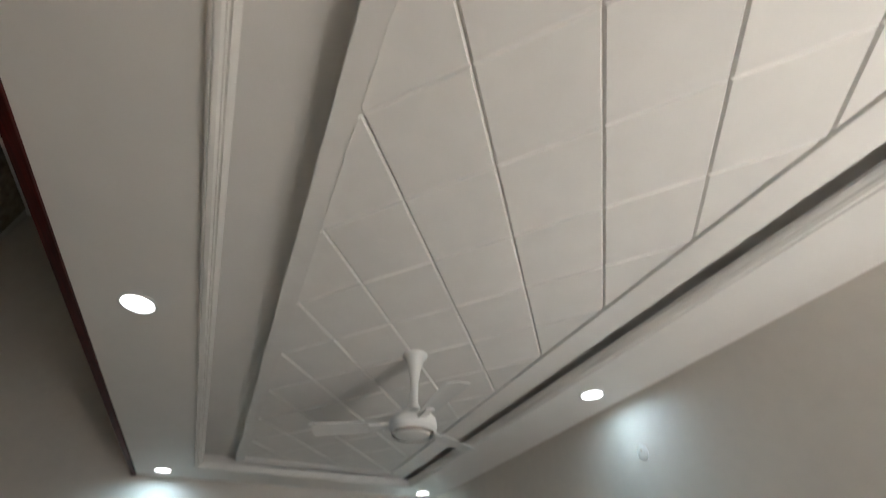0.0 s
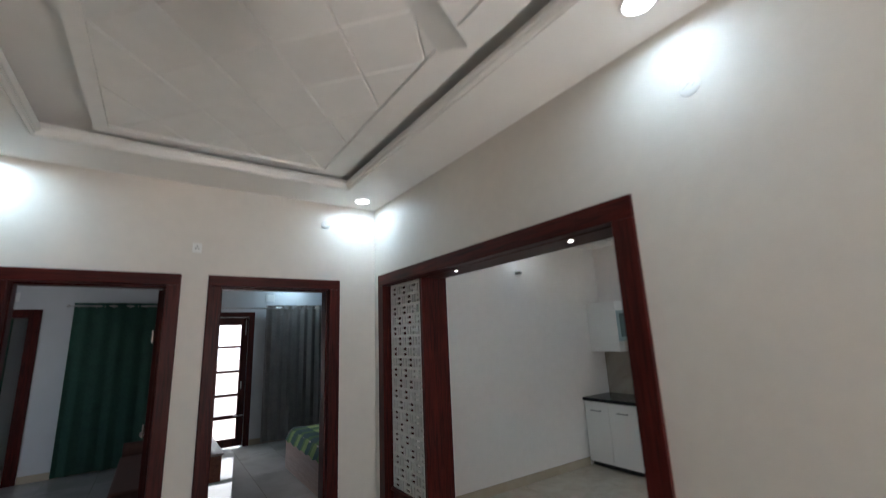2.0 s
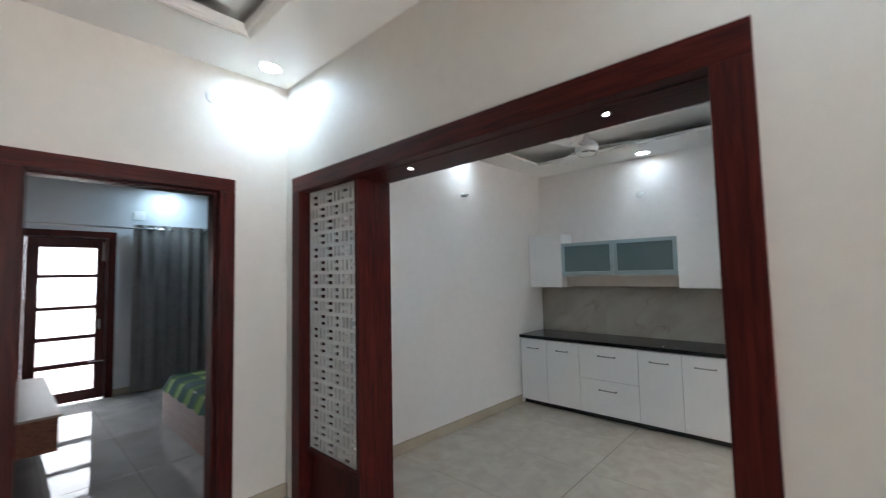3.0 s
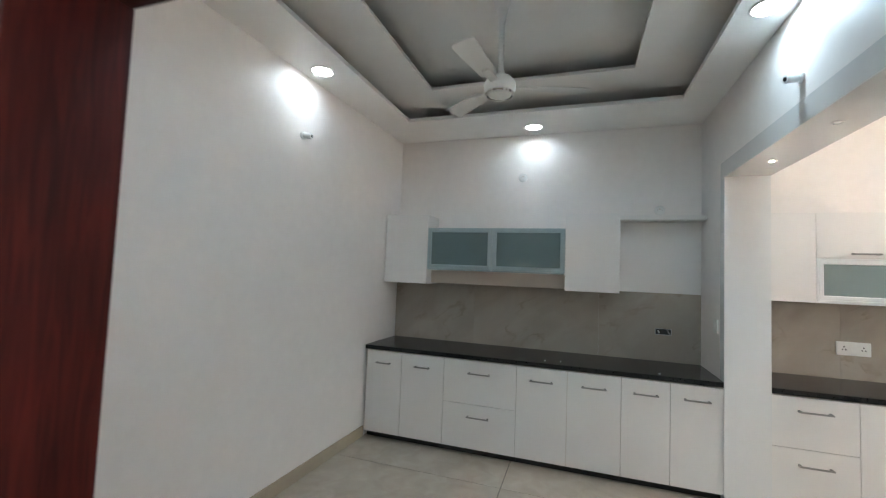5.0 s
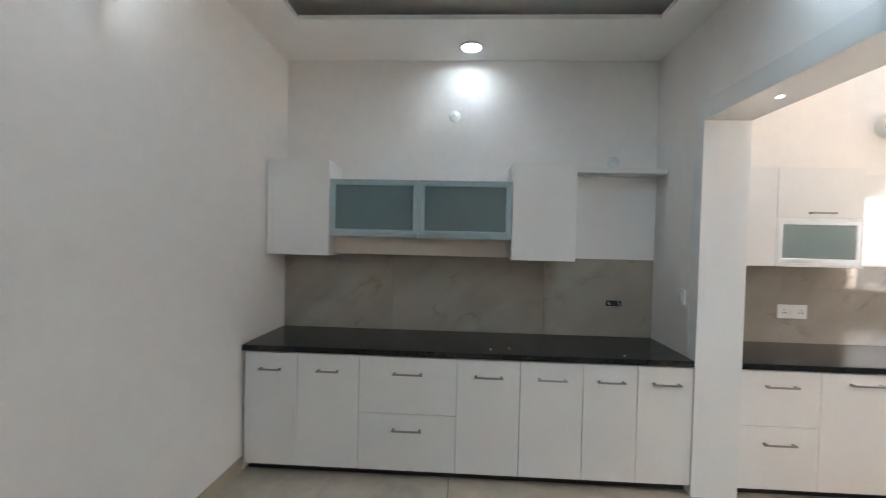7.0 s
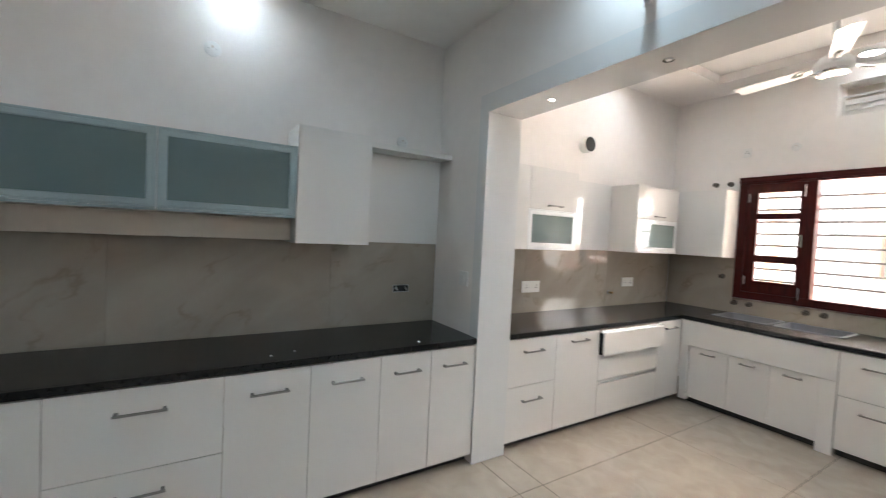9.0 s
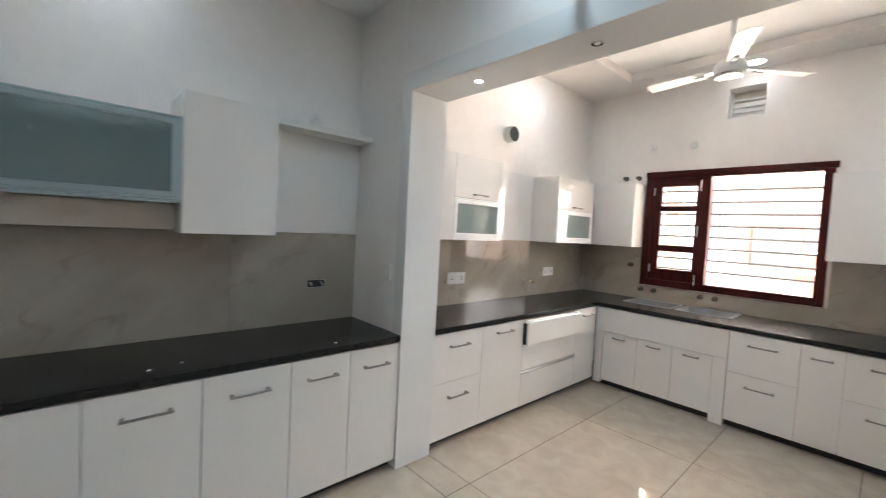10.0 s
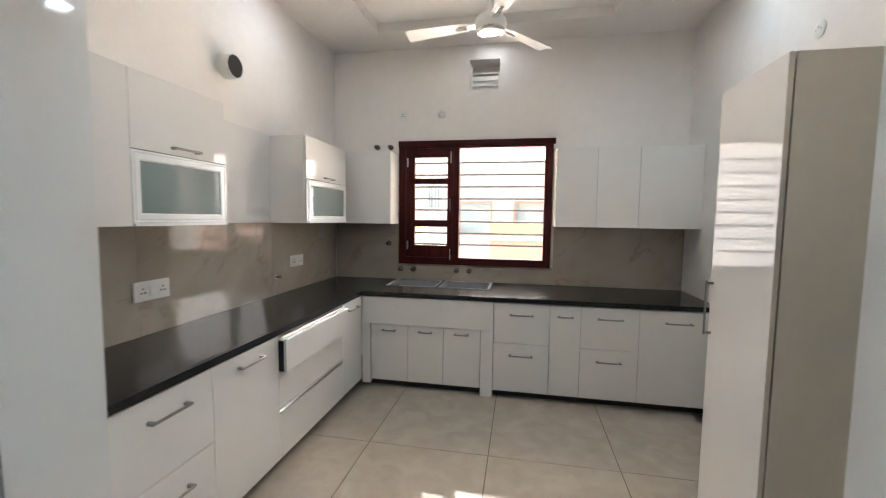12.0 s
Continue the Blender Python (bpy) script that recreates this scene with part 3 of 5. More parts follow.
def base_unit(f, u0, u1, depth, leaves, label, z0=0.065, z1=0.832, group="kitchen base cabinets"):
    """leaves: (name, u0, u1, z0, z1, handle height or None, handle length)."""
    b = f.p((u0 + u1) / 2, -depth / 2, 0)
    t = thing("base_cabinet", b, label, "cabinet", group)
    bm = bmesh.new()
    f.box(bm, u0, u1, -depth, -0.002, z0, z1)
    part("body", bm, CARCASS, t)
    bm = bmesh.new()
    f.box(bm, min(u0, u1), max(u0, u1), -depth, -0.05, 0.0, z0 - 0.001)
    part("plinth", bm, PLINTH, t)
    for name, a, c, lo, hi, hz, hl in leaves:
        leaf(f, name, a, c, lo, hi, t, hz, hl)
    return t


def glass_flap(f, u0, u1, z0, z1, parent, d0=0.0, w=0.042, glass=None, metal=None):
    u0, u1 = min(u0, u1), max(u0, u1)
    bm = bmesh.new()
    ring(bm, u0 + GAP, u1 - GAP, z0 + GAP, z1 - GAP, [(0, d0), (0, d0 + 0.018), (0.002, d0 + 0.02), (0.009, d0 + 0.02), (0.011, d0 + 0.017), (0.014, d0 + 0.017), (0.016, d0 + 0.02), (w - 0.006, d0 + 0.02), (w, d0 + 0.016), (w, d0 + 0.012), (w, d0)], lambda u, v, d: f.p(u, d, v))
    fr = part("flap_door", bm, metal or ALU, parent, "aluminium framed lift-up door")
    bm = bmesh.new()
    f.box(bm, u0 + w - 0.001, u1 - w + 0.001, d0 + 0.003, d0 + 0.012, z0 + w - 0.001, z1 - w + 0.001)
    part("pane", bm, glass or FROST, fr, "grey-green frosted glass pane")
    bm = bmesh.new()
    f.box(bm, u0 + 0.004, u1 - 0.004, d0, d0 + 0.026, z0 - 0.012, z0 + 0.0)
    part("pull_rail", bm, metal or ALU, fr)
    return fr


DF = Front("-x", 5.58)   # fronts of the east base run
UF = Front("-x", 5.87)   # fronts of the east wall units
SF = Front("+y", -0.085)  # fronts of the south base run
SU = Front("+y", -0.50)  # fronts of the south wall units
SC = Front("+y", -0.569)  # front of the shallower corner unit
ZT, ZB, ZM = 0.832, 0.065, 0.45
HZ = 0.722

# dining base cabinets
base_unit(DF, 4.71, 5.496, 0.598, [("door", 5.13, 5.496, ZB, ZT, HZ, 0.15), ("door", 4.71, 5.13, ZB, ZT, HZ, 0.15)], "glossy white two-door base cabinet by the wall", group="dining base cabinets")
base_unit(DF, 4.055, 4.709, 0.598, [("drawer", 4.055, 4.71, ZM, ZT, 0.722, 0.2), ("drawer", 4.055, 4.71, ZB, ZM, 0.345, 0.2)], "glossy white base cabinet with two wide drawers", group="dining base cabinets")
base_unit(DF, 3.231, 4.054, 0.598, [("door", 3.64, 4.055, ZB, ZT, HZ, 0.19), ("door", 3.231, 3.64, ZB, ZT, HZ, 0.19)], "glossy white two-door base cabinet under black granite", group="dining base cabinets")
base_unit(DF, 2.534, 3.23, 0.598, [("door", 2.885, 3.231, ZB, ZT, HZ, 0.18), ("door", 2.534, 2.885, ZB, ZT, HZ, 0.18)], "glossy white two-door base cabinet beside the pillar", group="dining base cabinets")


def worktop():
    t = thing("worktop", (5.86, 4.0, 0.834), "polished black granite worktop of the dining sideboard", "worktop")
    part("slab", B(5.575, DE - 0.001, 2.532, 5.512, 0.856, 0.878), GRANITE, t)
    part("front_edge", B(5.550, 5.575, 2.532, 5.512, 0.840, 0.878, bevel=0.003, seg=2), GRANITE, t, "rounded polished front edge")


worktop()


def kitchen_worktop():
    us = [2.642, 4.45, 4.91, 4.97, 5.43, 5.575, 6.179]
    vs = [-0.844, -0.79, -0.40, -0.078, 2.248]
    bm = bmesh.new()

    def solid(x, y):
        if x < 5.575 and y > -0.078:
            return False
        return not ((4.45 < x < 4.91 or 4.97 < x < 5.43) and -0.79 < y < -0.40)

    t = thing("worktop", (5.8, 0.0, 0.834), "polished black granite worktop with a double sink", "worktop")
    grid_solid(bm, us, vs, solid, lambda u, v, w: (u, v, w), 0.856, 0.878)
    part("slab", bm, GRANITE, t)
    part("front_edge", B(5.550, 5.575, -0.077, 2.248, 0.840, 0.878, bevel=0.003, seg=2), GRANITE, t, "rounded polished front edge")
    part("front_edge", B(2.642, 5.574, -0.078, -0.053, 0.840, 0.878, bevel=0.003, seg=2), GRANITE, t, "rounded polished front edge")


kitchen_worktop()

# kitchen base cabinets, east run
base_unit(DF, 1.746, 2.248, 0.598, [("drawer", 1.746, 2.248, 0.475, ZT, 0.735, 0.2), ("drawer", 1.746, 2.248, ZB, 0.475, 0.365, 0.2)], "glossy white base cabinet with two drawers")
base_unit(DF, 1.22, 1.745, 0.598, [("door", 1.22, 1.746, ZB, ZT, 0.765, 0.2)], "glossy white base cabinet with one wide door")


def hob_drawers():
    t = base_unit(DF, 0.341, 1.219, 0.598, [], "glossy white wide drawer unit with one drawer pulled out")
    d = leaf(DF, "drawer", 0.341, 1.22, 0.61, 0.80, t, d0=0.05, d1=0.069)
    bm = bmesh.new()
    DF.box(bm, 0.36, 1.20, -0.3, 0.045, 0.63, 0.80)
    part("drawer_box", bm, STEEL, d, "steel drawer sides")
    bm = bmesh.new()
    DF.box(bm, 0.345, 1.216, 0.045, 0.074, 0.80, 0.812, 0.003, 1)
    DF.box(bm, 0.345, 1.216, 0.030, 0.045, 0.80, 0.824, 0.003, 1)
    part("pull_rail", bm, ALU_PALE, d, "aluminium pull rail")
    # black strip puts the shadow gap at the drawer's open side into colour
    part("gap_shade", DF.box(bmesh.new(), 1.202, 1.2175, 0.0, 0.0495, 0.615, 0.798), BLACK, d, "black strip standing in for the shaded gap beside the drawer")
    d = leaf(DF, "drawer", 0.341, 1.22, 0.385, 0.605, t)
    d = leaf(DF, "drawer", 0.341, 1.22, ZB, 0.35, t)
    bm = bmesh.new()
    DF.box(bm, 0.345, 1.216, -0.004, 0.004, 0.352, 0.383)
    DF.box(bm, 0.345, 1.216, 0.004, 0.022, 0.352, 0.358)
    part("pull_rail", bm, STEEL, d, "recessed steel pull rail")


hob_drawers()
base_unit(DF, -0.06, 0.34, 0.598, [("door", -0.06, 0.341, ZB, ZT, 0.76, 0.2)], "narrow glossy white base cabinet in the corner")

# kitchen base cabinets, south run


def sink_unit():
    t = thing("base_cabinet", (4.95, -0.46, 0), "glossy white sink cabinet with three low doors", "cabinet", "kitchen base cabinets")
    bm = bmesh.new()
    SF.box(bm, 4.40, 5.53, -0.3, -0.03, 0.06, 0.56)
    part("body", bm, CARCASS, t)
    bm = bmesh.new()
    SF.box(bm, 4.40, 5.53, -0.2, -0.06, 0, 0.058)
    part("plinth", bm, PLINTH, t)
    part("apron", SF.box(bmesh.new(), 4.374, 5.556, -0.04, 0.019, 0.585, 0.832, 0.0015, 1), LAMINATE, t)
    part("stile", SF.box(bmesh.new(), 4.374, 4.478, -0.04, 0.019, 0.0, 0.584, 0.0015, 1), LAMINATE, t)
    part("stile", SF.box(bmesh.new(), 5.482, 5.556, -0.04, 0.019, 0.03, 0.584, 0.0015, 1), LAMINATE, t)
    for a, b in ((5.132, 5.478), (4.81, 5.132), (4.482, 4.81)):
        leaf(SF, "door", a, b, 0.062, 0.58, t, 0.53, 0.13, d0=-0.02, d1=0.0)


sink_unit()
base_unit(SF, 3.906, 4.37, 0.75, [("drawer", 3.906, 4.37, 0.485, ZT, 0.735, 0.2), ("drawer", 3.906, 4.37, ZB, 0.485, 0.385, 0.2)], "glossy white base cabinet with two drawers")
base_unit(SF, 3.66, 3.905, 0.75, [("door", 3.66, 3.906, ZB, ZT, 0.74, 0.13)], "narrow glossy white base cabinet")
base_unit(SF, 3.212, 3.659, 0.75, [("drawer", 3.212, 3.66, 0.485, ZT, 0.74, 0.2), ("drawer", 3.212, 3.66, ZB, 0.485, 0.385, 0.2)], "glossy white base cabinet with two drawers")
base_unit(SF, 2.644, 3.211, 0.75, [("door", 2.644, 3.212, ZB, ZT, 0.735, 0.2)], "glossy white one-door base cabinet in the corner")


def wall_unit(f, u0, u1, z0, z1, depth, leaves, label, group, body=None):
    t = thing("wall_cabinet", f.p((u0 + u1) / 2, -depth / 2, z0), label, "cabinet", group)
    bm = bmesh.new()
    f.box(bm, u0, u1, -depth, -0.001, z0, z1)
    part("body", bm, body or LAMINATE, t)
    for a in leaves:
        if a[0] == "glass":
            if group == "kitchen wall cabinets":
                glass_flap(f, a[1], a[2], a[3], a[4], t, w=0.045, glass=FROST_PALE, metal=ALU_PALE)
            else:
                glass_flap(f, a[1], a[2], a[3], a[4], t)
        else:
            leaf(f, a[0], a[1], a[2], a[3], a[4], t, a[5], a[6])
    return t


DU = "dining wall cabinets"
wall_unit(UF, 5.03, 5.498, 1.482, 2.185, 0.308, [("door", 5.03, 5.498, 1.482, 2.185, None, 0)], "glossy white wall cabinet in the corner", DU)
wall_unit(UF, 4.366, 5.028, 1.64, 2.05, 0.308, [("glass", 4.366, 5.028, 1.64, 2.05)], "wall cabinet with a frosted glass lift-up door", DU)
wall_unit(UF, 3.69, 4.365, 1.64, 2.05, 0.308, [("glass", 3.69, 4.365, 1.64, 2.05)], "wall cabinet with a frosted glass lift-up door", DU)
wall_unit(UF, 3.228, 3.688, 1.482, 2.185, 0.308, [("door", 3.228, 3.688, 1.482, 2.185, None, 0)], "tall glossy white wall cabinet beside the niche", DU)
single("shelf_board", B(5.99, 6.165, 3.69, 5.028, 1.495, 1.625, bevel=0.003), CARCASS, "beige board under the glass cabinets", "board")
single("niche_shelf", B(5.99, 6.178, 2.532, 3.226, 2.146, 2.184, bevel=0.003), LAMINATE_MATT, "thin white shelf over the open niche", "shelf")
single("wall_panel", B(6.166, 6.179, 2.532, 3.226, 1.496, 2.149), LAMINATE, "glossy white panel at the back of the niche", "panel")

KU = "kitchen wall cabinets"
wall_unit(UF, 1.262, 2.248, 1.487, 2.18, 0.308, [("door", 1.846, 2.248, 1.487, 2.18, None, 0), ("flap_door", 1.262, 1.846, 1.832, 2.18, 1.865, 0.17), ("glass", 1.262, 1.846, 1.50, 1.83)], "glossy white wall cabinet with a frosted glass flap", KU)
single("wall_panel", B(6.166, 6.179, 0.365, 1.26, 1.492, 2.19), LAMINATE, "glossy white panel in the cooker hood gap", "panel")
wall_unit(UF, -0.385, 0.36, 1.487, 2.185, 0.308, [("flap_door", -0.385, 0.36, 1.842, 2.185, 1.872, 0.17), ("glass", -0.385, 0.335, 1.50, 1.838), ("side_strip", 0.335, 0.36, 1.487, 1.842, None, 0)], "glossy white corner wall cabinet with a glass flap", KU)
wall_unit(SC, 5.45, 6.165, 1.478, 2.195, 0.274, [("door", 5.45, 6.165, 1.478, 2.195, None, 0)], "glossy white wall cabinet beside the window", KU, LAMINATE_MATT)
wall_unit(SU, 2.642, 3.856, 1.472, 2.19, 0.343, [("door", 3.503, 3.856, 1.472, 2.19, None, 0), ("door", 3.149, 3.503, 1.472, 2.19, None, 0), ("door", 2.642, 3.149, 1.472, 2.19, None, 0)], "glossy white three-door wall cabinet beside the window", KU)


def tall_unit():
    f = Front("+x", 3.175)
    t = thing("tall_cabinet", (2.97, 1.3, 0), "tall glossy white cabinet with a beige side panel", "cabinet")
    part("body", B(2.642, 3.167, 1.06, 1.572, 0.06, 2.18), LAMINATE_SIDE, t)
    part("plinth", B(2.642, 3.12, 1.06, 1.572, 0.0, 0.059), PLINTH, t)
    door = leaf(f, "door", 1.06, 1.575, 0.03, 2.18, t, 1.10, 0.28, upright=True, hu=1.09)
    part("edge_band", f.box(bmesh.new(), 1.574, 1.576, 0.001, 0.0185, 0.032, 2.178), LAMINATE_SIDE, door, "beige edge band")
    return t


tall_unit()

# sink bowls


def sink():
    t = thing("kitchen_sink", (4.94, -0.6, 0.70), "grey double bowl sink set in the granite", "sink")
    for x0, x1 in ((4.45, 4.91), (4.97, 5.43)):
        bm = bmesh.new()

        def loop(ins, z, r):
            vs = []
            for cx, cy, a0 in ((x1 - ins - r, -0.40 - ins - r, 0), (x0 + ins + r, -0.40 - ins - r, 90), (x0 + ins + r, -0.79 + ins + r, 180), (x1 - ins - r, -0.79 + ins + r, 270)):
                for k in range(4):
                    a = radians(a0 + 30 * k)
                    vs.append(bm.verts.new((cx + r * math.cos(a), cy + r * math.sin(a), z)))
            return vs

        loops = [loop(-0.018, 0.879, 0.03), loop(-0.016, 0.885, 0.03), loop(0.006, 0.884, 0.03), loop(0.012, 0.874, 0.03), loop(0.022, 0.72, 0.05), loop(0.06, 0.705, 0.05)]
        for a, b in zip(loops, loops[1:]):
            for k in range(len(a)):
                bm.faces.new((a[k - 1], a[k], b[k], b[k - 1]))
        bm.faces.new(loops[-1])
        part("bowl", bm, SINK, t, round_shade=True)
    return t


sink()

# ---- backsplash tiles ----


def splash(name, axis, at, pieces, label):
    t = thing(name, (at, 0, 0.87) if axis == "x" else (4.4, at, 0.87), label, "wall tiles", kind="structure")
    for u0, u1, z0, z1 in pieces:
        if axis == "x":
            bm = B(at - 0.008, at, u0 + 0.0004, u1 - 0.0004, z0, z1 - 0.001, bevel=0.0006, seg=1)
        else:
            bm = B(u0 + 0.0004, u1 - 0.0004, at, at + 0.008, z0, z1 - 0.001, bevel=0.001, seg=1)
        part("tile", bm, SPLASH, t)


splash("backsplash", "x", DE, [(2.531, 3.38, 0.8785, 1.495), (3.38, 4.60, 0.8785, 1.495), (4.60, 5.499, 0.8785, 1.495)], "brown-beige veined marble tiles behind the sideboard")
splash("backsplash", "x", DE, [(1.55, 2.249, 0.8785, 1.49), (0.35, 1.55, 0.8785, 1.49), (-0.836, 0.35, 0.8785, 1.49)], "beige veined marble tiles over the kitchen counter")
splash("backsplash", "y", KS, [(5.435, 6.171, 0.8785, 1.49), (4.60, 5.435, 0.8785, 1.045), (3.84, 4.60, 0.8785, 1.045), (2.641, 3.84, 0.8785, 1.49)], "brown-beige marble tiles under the window")

# ---- kitchen window ----


def kitchen_window():
    t = thing("window_1", (4.64, KS, 1.06), "mahogany framed kitchen window with steel bars", "window", kind="structure")
    X0, X1, Z0, Z1 = 3.866, 5.446, 1.050, 2.336
    y0, y1 = KS - 0.10, KS + 0.022
    bm = bmesh.new()
    ring(bm, X0, X1, Z0, Z1, [(0, y0), (0, y1), (0.075, y1), (0.075, y1 - 0.02), (0.075, y0)], lambda u, v, w: (u, w, v))
    part("window_frame", bm, MAHOGANY, t)
    part("head", B(X0 - 0.02, X1 + 0.004, y1 + 0.0005, y1 + 0.012, Z1 - 0.055, Z1 + 0.004, bevel=0.003), MAHOGANY_X, t)
    part("mullion", B(4.80, 4.865, y0, y1 - 0.004, Z0 + 0.074, Z1 - 0.074, bevel=0.003), MAHOGANY, t)
    us, vs = [4.866, 4.925, 5.275, 5.370], [1.126, 1.251, 1.448, 1.52, 1.897, 1.955, 2.17, 2.261]
    bm = bmesh.new()
    grid_solid(bm, us, vs, lambda u, v: not (4.925 < u < 5.275 and (1.251 < v < 1.448 or 1.52 < v < 1.897 or 1.955 < v < 2.17)), lambda u, v, w: (u, w, v), KS - 0.03, KS + 0.012)
    c = part("casement", bm, MAHOGANY, t, "three-pane wooden casement")
    for lo, hi in ((1.251, 1.448), (1.52, 1.897), (1.955, 2.17)):
        p = part("pane", B(4.926, 5.274, KS - 0.012, KS - 0.008, lo + 0.001, hi - 0.001), GLASS, c)
        p.visible_shadow = False
    p = part("pane", B(3.942, 4.799, KS - 0.06, KS - 0.056, 1.126, 2.260), GLASS, t)
    p.visible_shadow = False
    # bars made near-black and over-thick to stay visible against the bright panes
    for z in (1.26, 1.38, 1.505, 1.626, 1.746, 1.872, 1.998, 2.123):
        part("bar", rod(bmesh.new(), (3.90, KS - 0.085, z), (5.36, KS - 0.085, z), 0.011, 8), PLINTH, t, "dark steel bar")
    for z in (1.16, 2.17):
        part("bolt", B(4.882, 4.894, KS + 0.012, KS + 0.024, z - 0.06, z + 0.06, bevel=0.003), CHROME, c)
    part("handle", B(4.884, 4.896, KS + 0.012, KS + 0.04, 1.62, 1.74, bevel=0.004), CHROME, c)
    for z in (1.25, 2.12):
        part("hinge", B(5.345, 5.36, KS + 0.012, KS + 0.020, z - 0.045, z + 0.045, bevel=0.002), STEEL, c)


kitchen_window()


def vent():
    t = thing("wall_vent", (4.557, KS, 2.84), "recessed wall vent with pale louvre slats", "vent", kind="structure")
    y = KS - 0.13
    bm = bmesh.new()
    ring(bm, 4.412, 4.713, 2.840, 3.05, [(0, y), (0, y + 0.02), (0.018, y + 0.02), (0.018, y)], lambda u, v, w: (u, w, v))
    part("frame", bm, LAMINATE_MATT, t)
    for z in (2.885, 2.935, 2.985):
        bm = B(4.431, 4.694, y + 0.004, y + 0.010, z - 0.032, z + 0.032)
        bmesh.ops.rotate(bm, cent=(4.5, y + 0.007, z), matrix=Matrix.Rotation(radians(30), 3, "X"), verts=bm.verts[:])
        part("slat", bm, LAMINATE_MATT, t)
    part("back", B(4.412, 4.713, KS - 0.215, KS - 0.205, 2.842, 3.135), CARCASS, t)


vent()

# ---- downlights ----


def downlight(x, y, z, group, label="round white recessed LED downlight, lit"):
    t = thing("downlight", (x, y, z), label, "ceiling light", group)
    bm = bmesh.new()
    lathe(bm, [(0.060, -0.001), (0.085, -0.001), (0.088, -0.006), (0.074, -0.010), (0.070, -0.004)], (x, y, z), 32)
    part("trim_ring", bm, WHITE_PLASTIC, t, round_shade=True)
    bm = bmesh.new()
    lathe(bm, [(0.069, -0.0035), (0.069, -0.007), (0.05, -0.009)], (x, y, z), 32)
    part("diffuser", bm, LAMP, t, "glowing white diffuser")
    return t


WATT = 1.2


def lamp_at(x, y, z, watts=WATT, colour=(0.56, 0.82, 1.0)):
    d = bpy.data.lights.new("downlight_lamp", "AREA")
    d.shape, d.size, d.energy, d.color = "DISK", 0.125, watts, colour
    d.spread = radians(168)
    o = new("downlight_lamp", d)
    o.location = (x, y, z - 0.0115)


# (2.21, -0.7), (3.05, 4.01), (3.1, 0.5), (4.5, 2.05) are unseen, added for brightness
for grp, z, spots in (("lounge downlights", LC, [(-0.53, 5.45, 2.1), (2.22, 5.46, 1.6), (2.21, 2.385, 1.1), (-0.52, 2.38, 1.6), (2.21, -0.7, 0.35)]),
                      ("dining downlights", DC, [(5.945, 4.01, 0.32), (4.47, 5.39, 0.36), (4.45, 2.665, 1.05), (3.05, 4.01, 1.5)]),
                      ("kitchen downlights", KC, [(5.765, 0.47, 0.55), (4.47, -0.63, 0.05), (3.1, 0.5, 1.1), (4.5, 2.05, 1.1)])):
    first = None
    for x, y, w in spots:
        if first is None:
            first = downlight(x, y, z, grp)
        else:
            copy_thing(first, pose(x, y, z))
        lamp_at(x, y, z, w)


